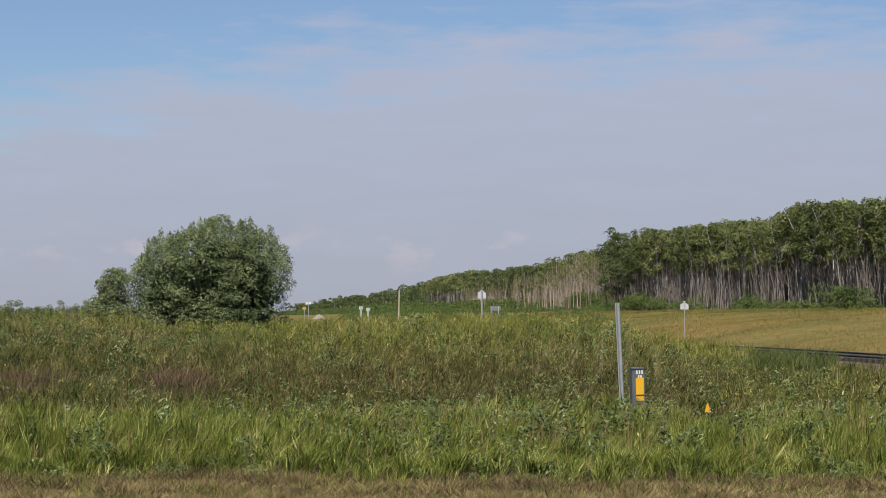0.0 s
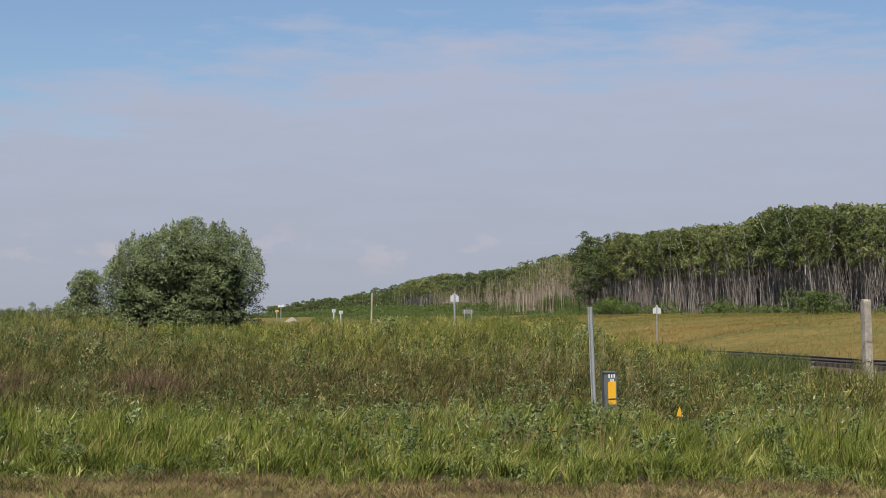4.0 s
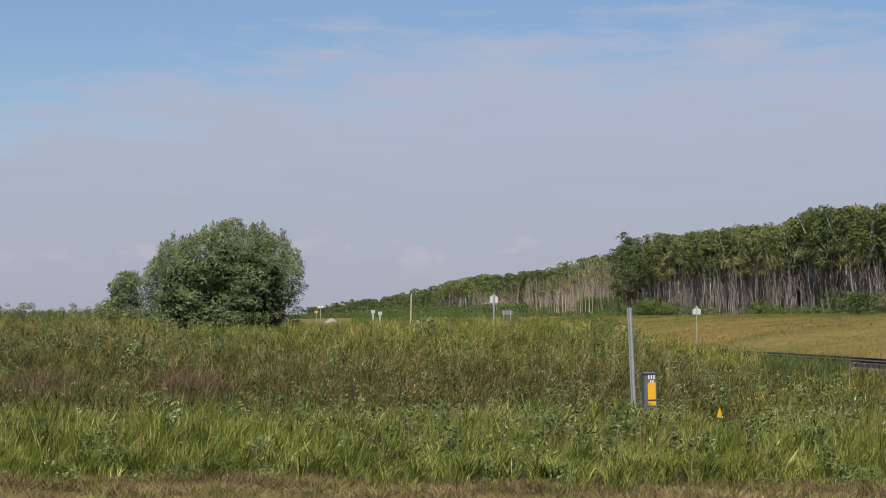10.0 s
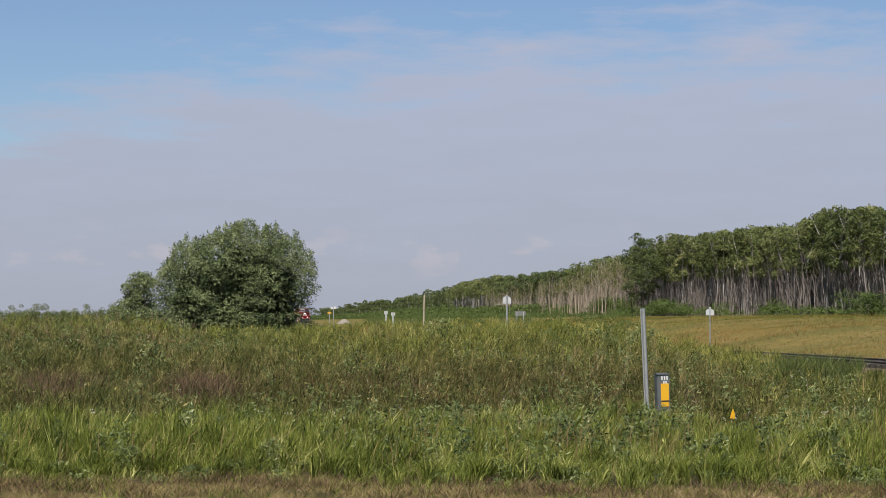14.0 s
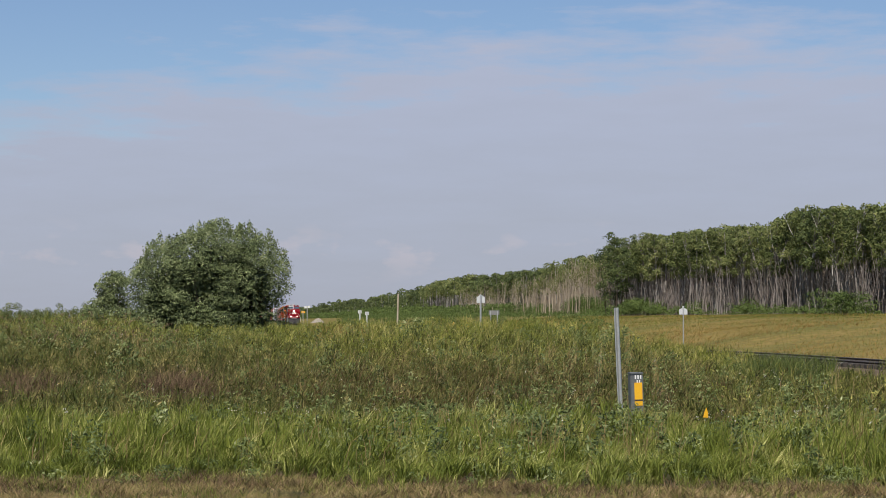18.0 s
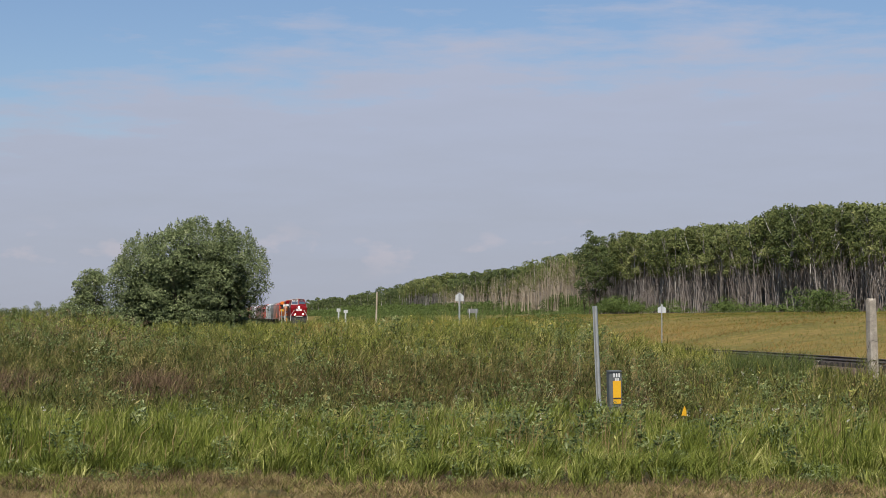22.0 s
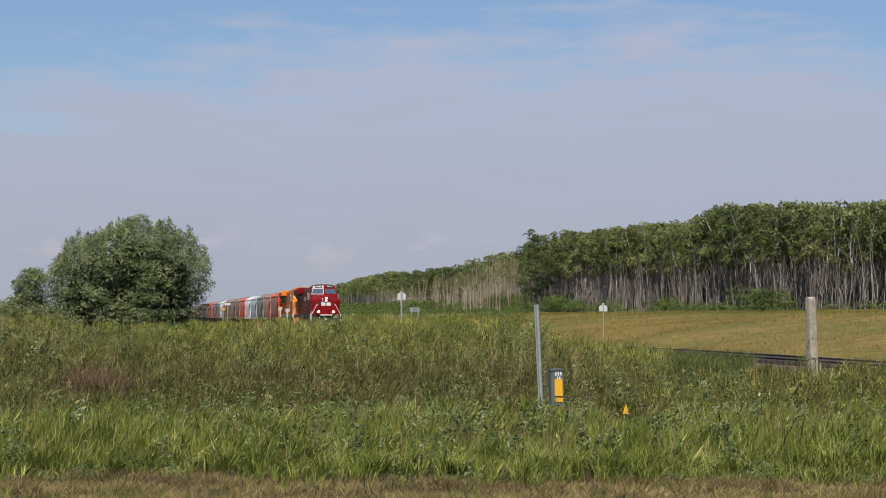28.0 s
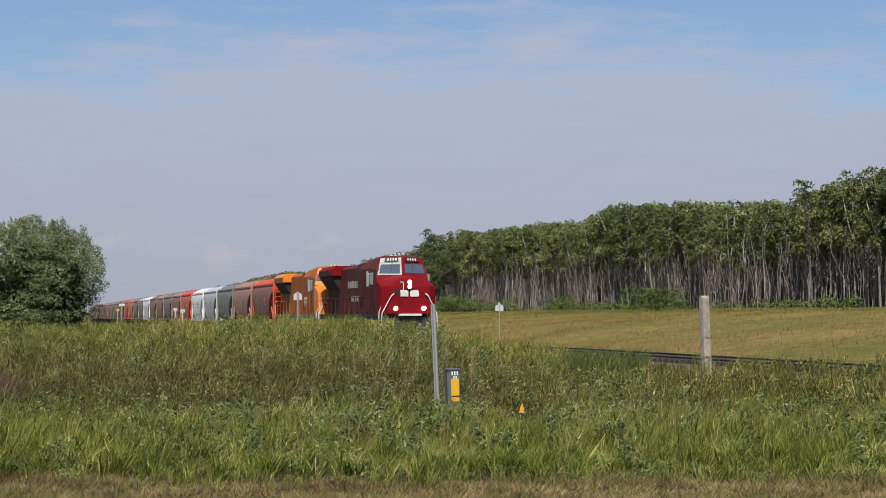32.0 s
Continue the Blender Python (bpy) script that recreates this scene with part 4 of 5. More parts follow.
def lone_trees():
    # broad willow clump between the meadow and the railway: height outline over its width
    def top(u):
        return float(np.interp(u, [-1.05, -1, -0.93, -0.78, -0.67, -0.59, -0.32, -0.275, -0.07, 0.1, 0.23, 0.385, 0.54, 0.62, 0.73, 0.86, 0.95, 1.0], [3.0, 4.4, 5.7, 7.2, 8.4, 7.9, 8.35, 8.8, 9.2, 9.65, 8.9, 9.2, 9.0, 8.3, 8.6, 7.4, 6.4, 4.9]))
    blobs = []
    while len(blobs) < 760:
        u, v = rng.uniform(-1, 1), rng.uniform(-1, 1)
        if u * u * 0.9 + v * v > 1:
            continue
        hi = (top(u) + 0.1) * (0.5 + 0.5 * math.sqrt(max(0.0, 1 - v * v)))
        r = rng.uniform(0.42, 0.85)
        z = hi * rng.uniform(0.05, 1.0) ** 0.75 - r * 0.75
        # the flanks draw in towards the ground on the railway side
        if u > 0.895 and z < 2.9 and rng.uniform() < 0.9:
            continue
        # hollow: what is deep inside never shows
        if abs(u) < 0.5 and abs(v) < 0.25 and z < hi - 3.0:
            continue
        blobs.append((u * 6.15, v * 4.8, max(0.35, z), r))
    willow = bushy("willow_tree", -32.2, 147.3, blobs, 190, 0.18, "willow", 90, "broad rounded grey-green willow clump standing in the meadow", "tree", 0.05, 0.75)
    # upright shoots that roughen the outline, and the shaded inner leaves
    tips, tway = [], []
    for _ in range(230):
        u, v = rng.uniform(-0.97, 0.97), rng.uniform(-0.7, 0.5)
        z0 = top(u) * (0.5 + 0.5 * math.sqrt(max(0.0, 1 - v * v))) - rng.uniform(0.1, 0.6)
        k = 46
        t = rng.uniform(0, 1, k)
        r = 0.36 * (1.05 - t)
        a = rng.uniform(0, 6.283, k)
        tips.append(np.stack([u * 6.1 + r * np.cos(a), v * 4.8 + r * np.sin(a), z0 - 0.7 + t * rng.uniform(0.8, 1.35)], 1))
        tway.append(np.stack([np.cos(a), np.sin(a), 0.3 + 0 * a], 1))
    tips, tway = np.concatenate(tips), np.concatenate(tway)
    arrays_ob("shoot_foliage", *foliage(tips, tway, 0.17, 0.7, False, 1.0, -0.5), "willow", willow)
    core, cway = crown_points([(b[0] * 0.74, b[1] * 0.68, max(0.6, b[2] * 0.78), 0.75) for b in blobs[:560]], 30)
    arrays_ob("inner_foliage", *foliage(core, cway, 0.46, 1.2, True, 0.4), "willow", willow)
    # lower skirt of shoots at its west side
    sk = [(rng.normal(-2.2, 1.5), rng.normal(0, 1), rng.uniform(0.4, 2.2), rng.uniform(0.45, 0.8)) for _ in range(46)]
    bushy("willow_bush", -35.6, 143, sk, 170, 0.17, "willow", 14, "low willow bush beside the large clump", "bush", 0.03)
    # smaller tree behind
    sm = []
    for _ in range(150):
        v = rng.uniform(0, 1)
        w = float(np.interp(v, [0, 0.2, 0.5, 0.8, 1], [2.6, 3.1, 2.6, 1.9, 1.2]))
        sm.append((rng.uniform(-1, 1) * w + 1.2 * v - 0.4, rng.normal(0, 1.2), 0.9 + 7.6 * v, rng.uniform(0.6, 1.1)))
    bushy("poplar_tree", -80.2, 292, sm, 110, 0.32, "willow", 16, "small open poplar behind the willow clump", "tree", 0.09)
    rd = [(rng.normal(0, 1.3), rng.normal(0, 1.1), rng.uniform(1.2, 4.4), rng.uniform(0.9, 1.5)) for _ in range(26)]
    bushy("round_tree", -133, 470, rd, 40, 0.45, "aspen", 8, "small round dark tree far across the field", "tree", 0.1)
    # shrub in front of the wood
    sb = [(rng.normal(0, 1.4), rng.normal(0, 1.0), rng.uniform(0.2, 2.0), rng.uniform(0.45, 0.8)) for _ in range(90)]
    bushy("round_bush", 20.2, 181, sb, 130, 0.18, "shrub", 14, "rounded green bush in front of the aspen wood", "bush", 0.03)
    # far tree line across the fields to the west
    row = []
    for _ in range(210):
        x = rng.uniform(-262, -176)
        y = 725 + rng.normal(0, 18)
        z = float(ground_z(x, y))
        h = rng.uniform(2.4, 5.0) * (1.6 if rng.uniform() < 0.16 else 1)
        C, way = crown_points([(x, y, z + h * k, rng.uniform(0.9, 1.8)) for k in (0.2, 0.5, 0.85)], 46)
        row.append(foliage(C, way, 0.45, 1.0, True))
    stuff("far_tree_line", join(*row), "aspen", "low dark tree line far across the field", "trees")


def dark_poplar():
    x, y = -1.9, 338.0
    bl = []
    for _ in range(64):
        v = rng.uniform(0, 1)
        w = float(np.interp(v, [0, 0.25, 0.6, 0.85, 1], [1.6, 3.2, 3.4, 2.4, 1.0]))
        bl.append((rng.uniform(-1, 1) * w, rng.uniform(-1, 1) * w, 2.6 + 10.6 * v, rng.uniform(0.8, 1.3)))
    bl += [(rng.normal(-1.2, 0.6), 0.0, rng.uniform(13.2, 14.4), 0.5) for _ in range(5)]
    bushy("poplar_tree", x, y, bl, 90, 0.36, "darkleaf", 10, "full dark green poplar standing at the wood's edge", "tree", 0.12)


# ---- posts and signs ----
def stand(x, y, lean=(0, 0), turn=0.0, sink=0.1):
    return pose(x, y, float(ground_z(x, y)) - sink, lean[0], lean[1], turn)


def plate_sign(name, x, y, top_z, outline, post_r, posts, label, front="signback", turn=0.0, thick=0.02, post="steel"):
    """A flat plate on one or more posts. The outline is (x, z) about the plate's middle; top_z is its middle's height."""
    z0 = float(ground_z(x, y))
    sign = new(name)
    sign.matrix_basis = pose(x, y, z0 - 0.1, 0, 0, turn)
    h = top_z - z0 + 0.1
    part("plate", prism(bmesh.new(), [(a, b + h) for a, b in outline], 1, post_r * 0.9, post_r * 0.9 + thick), front, sign)
    for px in posts:
        part("post", tube(bmesh.new(), (px, 0, 0), (px, 0, h + max(b for _, b in outline) * 0.8), post_r), post, sign)
    return tagged(sign, label, "sign")


def posts_and_signs():
    # galvanised marker post, leaning a little
    x, y = -0.06, 29.5
    z0 = float(ground_z(x, y))
    post = new("marker_post")
    post.matrix_basis = pose(x, y, z0, 0, -2.6, -28)
    h = 1.81 - z0
    u = [(-0.036, -0.03), (-0.022, -0.03), (-0.017, 0.012), (0.017, 0.012), (0.022, -0.03), (0.036, -0.03), (0.036, -0.022), (0.027, -0.022), (0.022, 0.02), (-0.022, 0.02), (-0.027, -0.022), (-0.036, -0.022)]
    bm = bmesh.new()
    a = [bm.verts.new((p[0], p[1], -0.3)) for p in u]
    b = [bm.verts.new((p[0], p[1], h)) for p in u]
    for i in range(len(u)):
        bm.faces.new((a[i], a[(i + 1) % len(u)], b[(i + 1) % len(u)], b[i]))
    bm.faces.new(b)
    bm.faces.new(a[::-1])
    bmesh.ops.recalc_face_normals(bm, faces=bm.faces[:])
    part("channel", bm, "steel", post)
    tagged(post, "leaning galvanised steel channel post in the grass", "post")
    # cable pedestal beside it
    bx, by = 0.16, 29.9
    z0 = float(ground_z(bx, by))
    ped = new("cable_pedestal")
    ped.matrix_basis = pose(bx, by, z0, 0, -1.5, 14)
    top = 0.80 - z0
    part("body", a_box(-0.095, 0.105, -0.09, 0.09, -0.2, top - 0.02, 0.012), "boxgrey", ped)
    part("cap", a_box(-0.101, 0.111, -0.097, 0.097, top - 0.018, top + 0.012, 0.008), "boxgrey", ped)
    part("label_plate", a_box(-0.04, 0.085, -0.1, -0.092, top - 0.50, top - 0.145, 0.003), "yellow", ped, "bright yellow plastic warning plate")
    part("stripe", a_box(-0.04, 0.085, -0.1045, -0.1015, top - 0.425, top - 0.405), "black", ped)
    for cx, cz, w, hh in ((-0.018, -0.06, 0.022, 0.06), (0.024, -0.06, 0.022, 0.06), (0.064, -0.06, 0.022, 0.06), (0.01, -0.125, 0.022, 0.04), (0.045, -0.125, 0.022, 0.04)):
        part("number_bar", a_box(cx - w / 2, cx + w / 2, -0.0945, -0.0915, top + cz - hh / 2, top + cz + hh / 2), "white", ped)
    tagged(ped, "grey cable pedestal with a yellow warning plate", "utility box")
    # pin flag
    fx, fy = 1.09, 27.2
    z0 = float(ground_z(fx, fy))
    flag = new("pin_flag")
    flag.matrix_basis = pose(fx, fy, z0, 0, 3, 20)
    part("wire", tube(bmesh.new(), (0, 0, -0.1), (0, 0, 0.5), 0.003), "wire", flag)
    part("flag", prism(bmesh.new(), [(-0.042, 0.36), (0.035, 0.36), (0.027, 0.42), (0.0, 0.5), (-0.024, 0.44)], 1, -0.004, 0.004), "yellow", flag)
    tagged(flag, "small yellow pin flag standing in the grass", "flag")
    # old timber fence post with slack wire
    wx, wy = 5.91, 43.1
    z0 = float(ground_z(wx, wy))
    fence = new("fence_post")
    fence.matrix_basis = pose(wx, wy, z0, 0, -1.6, 24)
    h = 2.03 - z0
    bm = bmesh.new()
    n = 16
    rings = []
    for k, t in enumerate((-0.3, 0.0, 0.4, 0.8, 1.2, h - 0.03, h)):
        r = (0.098 - 0.008 * t / h) * (0.9 if t == h else 1)
        ring = []
        for j in range(n):
            a = 2 * math.pi * j / n
            rr = r * (1 + 0.03 * math.sin(3 * j + k)) / max(abs(math.cos(a)), abs(math.sin(a))) ** 0.8
            ring.append(bm.verts.new((rr * math.cos(a), rr * math.sin(a), t + (0.025 * math.sin(j) if t == h else 0))))
        rings.append(ring)
    for r0, r1 in zip(rings, rings[1:]):
        for j in range(n):
            bm.faces.new((r0[j], r0[(j + 1) % n], r1[(j + 1) % n], r1[j]))
    bm.faces.new(rings[-1])
    part("timber", bm, "oldwood", fence)
    for zz in (0.55, 1.0, 1.45):
        bm = bmesh.new()
        tube(bm, (-0.115, -0.02, zz), (-0.04, -0.115, zz + 0.01), 0.004, n=5)
        tube(bm, (-0.04, -0.115, zz + 0.01), (0.09, -0.085, zz - 0.02), 0.004, n=5)
        part("wire_wrap", bm, "wire", fence)
    bm = bmesh.new()
    pts = [(-0.1, -0.06, 1.42), (-0.22, -0.1, 1.1), (-0.5, -0.2, 0.75), (-0.75, -0.3, 0.45)]
    for a, b in zip(pts, pts[1:]):
        tube(bm, a, b, 0.004, n=5)
    part("loose_wire", bm, "wire", fence)
    bm = bmesh.new()
    pts = [(0.1, -0.05, 0.95), (0.9, 0.5, 0.75), (2.2, 1.4, 0.42), (3.6, 2.4, 0.5), (4.6, 3.1, 0.28)]
    for a, b in zip(pts, pts[1:]):
        tube(bm, a, b, 0.006, n=5)
    part("loose_wire", bm, "wire", fence)
    tagged(fence, "weathered grey timber fence post with slack rusty wire", "fence post")
    # roadside and railway signs
    house = [(-0.27, -0.26), (0.27, -0.26), (0.27, 0.1), (0.0, 0.3), (-0.27, 0.1)]
    plate_sign("crossing_sign", -9.43, 124.7, 2.89, house, 0.06, (0.0,), "pale pentagonal sign back on a grey post")
    small = [(-0.16, -0.14), (0.16, -0.14), (0.16, 0.06), (0.04, 0.12), (0.035, 0.19), (-0.035, 0.19), (-0.04, 0.12), (-0.16, 0.06)]
    plate_sign("milepost_sign", 2.26, 77, 1.93, small, 0.022, (0.0,), "small grey house-shaped railway marker on a post")
    plate_sign("grey_panel_sign", -9.95, 145, 2.05, [(-0.4, -0.17), (0.4, -0.17), (0.4, 0.17), (-0.4, 0.17)], 0.04, (-0.25, 0.25), "low grey panel sign on two posts", "greyroof")
    for dx, w in ((0, 0.2), (0.75, 0.22)):
        plate_sign("road_sign", -28.4 + dx, 204, 2.15 + 0.15 * (dx == 0), [(-w, -0.17), (w, -0.17), (w, 0.17), (-w, 0.17)], 0.085, (0.0,), "grey road sign back on a pale post", turn=-6 if dx else 9, post="signback")
    plate_sign("warning_sign", -38.4, 226.7, 2.35, [(-0.26, 0.0), (-0.16, -0.13), (0.16, -0.13), (0.26, 0.0), (0.16, 0.13), (-0.16, 0.13)], 0.05, (0.0,), "yellow warning sign on a pale post", "yellow")
    plate_sign("white_sign", -37.9, 226.7, 2.95, [(-0.34, -0.16), (0.34, -0.1), (0.30, 0.16), (-0.34, 0.1)], 0.05, (0.0,), "white rectangular sign on a pale post", "white")
    pole = new("wooden_pole")
    pole.matrix_basis = stand(-27.1, 226.7, (0, 1.5), 0, 0.2)
    part("shaft", tube(bmesh.new(), (0, 0, 0), (0, 0, 5.2), 0.11, 0.09, 8), "deadwood", pole)
    tagged(pole, "bare weathered wooden pole standing beyond the meadow", "pole")
    # gravel heap
    gx, gy = -83.9, 520.0
    k = 24
    bm = bmesh.new()
    rise = 1.66 - float(ground_z(gx, gy))
    tip = bm.verts.new((0, 0, rise))
    prev = None
    for r, z in ((0.45, rise * 0.86), (1.1, rise * 0.62), (2.0, rise * 0.3), (3.2, -0.3)):
        ring = [bm.verts.new(((r + 0.22 * math.sin(5 * j)) * math.cos(2 * math.pi * j / k), (r + 0.22 * math.cos(3 * j)) * math.sin(2 * math.pi * j / k), z + 0.05 * math.sin(7 * j))) for j in range(k)]
        for j in range(k):
            if prev is None:
                bm.faces.new((tip, ring[j], ring[(j + 1) % k]))
            else:
                bm.faces.new((prev[j], ring[j], ring[(j + 1) % k], prev[(j + 1) % k]))
        prev = ring
    heap = part("spoil_mound", bm, "gravel", None, smooth=True)
    heap.location = (gx, gy, float(ground_z(gx, gy)))
    tagged(heap, "pale conical mound of gravel beyond the track", "mound")


grass()
weeds()
forest()
lone_trees()
dark_poplar()
posts_and_signs()


# ---- the train ----
def hull(points, bevel=0.0):
    bm = bmesh.new()
    for p in points:
        bm.verts.new(p)
    r = bmesh.ops.convex_hull(bm, input=bm.verts[:])
    loose = [v for v in bm.verts if not v.link_faces]
    bmesh.ops.delete(bm, geom=loose, context="VERTS")
    bmesh.ops.dissolve_limit(bm, angle_limit=0.01, verts=bm.verts[:], edges=bm.edges[:])
    if bevel:
        bmesh.ops.bevel(bm, geom=bm.edges[:], offset=bevel, segments=2, affect="EDGES")
    return bm


def both(points):
    return [(x, s * y, z) for x, y, z in points for s in (-1, 1)]


def pane(quad, u0, u1, v0, v1, lift, thick):
    """A slab over part of a four-cornered face: quad is (bottom inner, bottom outer, top outer, top inner)."""
    a, b, c, d = [Vector(p) for p in quad]
    n = (b - a).cross(d - a).normalized()
    if n.x < 0:
        n = -n
    def at(u, v):
        return (a * (1 - u) + b * u) * (1 - v) + (d * (1 - u) + c * u) * v
    pts = [at(u, v) + n * k for u, v in ((u0, v0), (u1, v0), (u1, v1), (u0, v1)) for k in (lift, lift + thick)]
    return hull([tuple(p) for p in pts])


def truck(parent, cx, axles, r, half):
    """A bogie: side frames, bolster and wheelsets."""
    bm = bmesh.new()
    ends = (axles[0] + 0.35, axles[-1] - 0.35)
    for s in (-1, 1):
        box(bm, cx + ends[1], cx + ends[0], s * half - 0.09, s * half + 0.09, r * 0.85, r * 1.45)
        for a in axles:
            box(bm, cx + a - 0.18, cx + a + 0.18, s * half - 0.13, s * half + 0.13, r * 0.65, r * 1.3)
    box(bm, cx - 0.3, cx + 0.3, -half, half, r * 0.9, r * 1.5)
    t = part("truck", bm, "black", parent)
    for a in axles:
        for s in (-1, 1):
            bm = bmesh.new()
            tube(bm, (cx + a, s * 0.69, r), (cx + a, s * 0.82, r), r, n=20)
            tube(bm, (cx + a, s * 0.67, r), (cx + a, s * 0.70, r), r + 0.03, n=20)
            part("wheel", bm, "wheel", t)
    return t


def rail_line(parent, pts, r, material, name="handrail"):
    bm = bmesh.new()
    for a, b in zip(pts, pts[1:]):
        tube(bm, a, b, r, n=6)
    return part(name, bm, material, parent)


def locomotive(front, side, roof, frame_mat, lit, label, marked):
    L = 22.3
    eng = new("locomotive")
    part("underframe", a_box(-L + 0.3, -0.15, -1.5, 1.5, 1.32, 1.62, 0.03), frame_mat, eng)
    part("walkway_edge", a_box(-L + 0.5, -1.2, -1.54, 1.54, 1.54, 1.665), "greyroof" if not marked else "black", eng)
    part("fuel_tank", hull(both([(-8.6, 1.1, 0.35), (-14.2, 1.1, 0.35), (-8.4, 1.45, 0.6), (-14.4, 1.45, 0.6), (-8.4, 1.45, 1.32), (-14.4, 1.45, 1.32)])), "black", eng)
    for cx in (-4.6, -17.7):
        truck(eng, cx, (1.75, 0.0, -1.75), 0.53, 1.08)
    # pilot and coupler
    part("pilot", hull(both([(-0.1, 1.45, 1.32), (-0.45, 1.45, 1.32), (0.12, 1.1, 0.25), (-0.4, 1.35, 0.25), (0.2, 0.3, 0.25), (0.0, 0.3, 1.32)])), "black" if marked else front, eng)
    bm = box(bmesh.new(), -0.2, 0.45, -0.11, 0.11, 0.75, 1.0, 0.02)
    box(bm, 0.4, 0.68, -0.17, 0.17, 0.70, 1.05, 0.04)
    part("coupler", bm, "black", eng)
    part("anticlimber", a_box(-0.12, 0.24, -0.62, 0.62, 1.55, 1.67, 0.02), "white" if marked else front, eng)
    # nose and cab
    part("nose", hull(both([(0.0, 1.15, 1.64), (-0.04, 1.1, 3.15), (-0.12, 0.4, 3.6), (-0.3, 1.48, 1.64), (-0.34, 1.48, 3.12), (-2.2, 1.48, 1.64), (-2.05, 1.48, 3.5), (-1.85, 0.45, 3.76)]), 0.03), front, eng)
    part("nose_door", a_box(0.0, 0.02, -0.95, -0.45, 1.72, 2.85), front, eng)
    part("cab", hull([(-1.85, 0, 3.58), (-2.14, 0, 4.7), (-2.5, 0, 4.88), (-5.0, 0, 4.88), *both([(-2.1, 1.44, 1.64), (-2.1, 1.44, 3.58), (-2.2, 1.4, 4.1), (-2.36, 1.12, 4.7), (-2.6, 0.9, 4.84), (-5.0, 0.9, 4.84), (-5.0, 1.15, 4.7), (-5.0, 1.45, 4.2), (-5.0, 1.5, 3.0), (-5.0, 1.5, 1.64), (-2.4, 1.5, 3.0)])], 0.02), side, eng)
    for s in (-1, 1):
        quad = ((-1.85, 0, 3.58), (-2.1, s * 1.44, 3.58), (-2.36, s * 1.16, 4.72), (-2.14, 0, 4.76))
        part("cab_front", pane(quad, 0.0, 1.0, 0.0, 1.0, 0.004, 0.012), front, eng)
        # sun glare on this half of the cab, added as a pale slab
        if marked and s < 0:
            part("window_surround", pane(quad, 0.03, 0.98, 0.18, 0.99, 0.018, 0.01), "cream", eng, "pale windshield surround that imitates glare on the cab")
        part("windshield", pane(quad, 0.1, 0.92, 0.25, 0.68, 0.03, 0.012), "glass", eng)
        board = part("number_board", pane(quad, 0.16, 0.78, 0.80, 1.0, 0.03, 0.05), "board", eng)
        for k in range(4):
            part("number_bar", pane(quad, 0.24 + 0.12 * k, 0.30 + 0.12 * k, 0.85, 0.95, 0.082, 0.006), "white", board)
        wiper = part("wiper", pane(quad, 0.42, 0.45, 0.3, 0.78, 0.045, 0.012), "black", eng)
        part("side_window", a_box(-3.6, -2.75, s * 1.47 - 0.02, s * 1.47 + 0.02, 3.25, 3.95, 0.01), "glass", eng)
        part("side_window", a_box(-4.6, -3.75, s * 1.47 - 0.02, s * 1.47 + 0.02, 3.25, 3.95, 0.01), "glass", eng)
        part("mirror", a_box(-2.72, -2.62, s * 1.60 - 0.08, s * 1.60 + 0.08, 3.3, 3.85, 0.01), "greyroof", eng)
        part("cab_door", a_box(-4.7, -4.0, s * 1.505 - 0.012, s * 1.505 + 0.012, 1.75, 3.0), side, eng)
    part("door_window", a_box(0.02, 0.03, -0.82, -0.52, 2.72, 2.98, 0.01), "board", eng)
    rail_line(eng, [(0.02, -0.34, 2.75), (0.06, -0.34, 2.8), (0.02, -0.34, 3.35), (0.0, -0.5, 3.38)], 0.022, "white", "grab_iron")
    # lamps
    bm = hull(both([(-0.06, 0.2, 2.98), (0.05, 0.18, 3.0), (0.05, 0.18, 3.5), (-0.25, 0.2, 3.56)]))
    part("lamp_housing", bm, front, eng)
    for z in (3.13, 3.37):
        part("headlight", tube(bmesh.new(), (0.04, 0, z), (0.08, 0, z), 0.105, n=16), "lamp" if lit else "glass", eng)
    for s in (-1, 1):
        part("ditch_light", tube(bmesh.new(), (0.0, s * 0.77, 1.95), (0.08, s * 0.77, 1.95), 0.11, n=16), "lamp" if lit else "glass", eng)
    # steps and handrails at the nose
    hr = "white"
    for s in (-1, 1):
        rail_line(eng, [(-0.05, s * 1.55, 0.75), (-0.05, s * 1.5, 1.7), (0.08, s * 1.0, 2.65), (0.05, s * 0.85, 2.75)], 0.03, hr)
        rail_line(eng, [(-0.65, s * 1.58, 0.75), (-0.65, s * 1.55, 1.75), (-0.35, s * 1.3, 2.6), (-0.3, s * 1.28, 2.85)], 0.03, hr)
        for k, z in enumerate((0.45, 0.85, 1.25)):
            part("step", a_box(-0.75, -0.08, s * 1.42 - 0.14, s * 1.42 + 0.14, z, z + 0.04), "black", eng)
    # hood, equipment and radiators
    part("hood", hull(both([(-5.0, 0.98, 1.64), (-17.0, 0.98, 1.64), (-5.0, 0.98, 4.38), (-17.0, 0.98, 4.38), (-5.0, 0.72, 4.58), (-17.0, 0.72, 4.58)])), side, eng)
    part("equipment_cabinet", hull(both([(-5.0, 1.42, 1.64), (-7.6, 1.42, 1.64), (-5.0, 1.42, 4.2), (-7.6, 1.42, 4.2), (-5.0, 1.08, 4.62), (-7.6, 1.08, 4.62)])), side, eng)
    part("inertial_filter", a_box(-9.2, -7.8, -1.25, 1.25, 3.2, 4.55, 0.05), "grime" if marked else side, eng)
    part("exhaust_stack", a_box(-12.2, -11.4, -0.4, 0.4, 4.57, 4.74, 0.03), "black", eng)
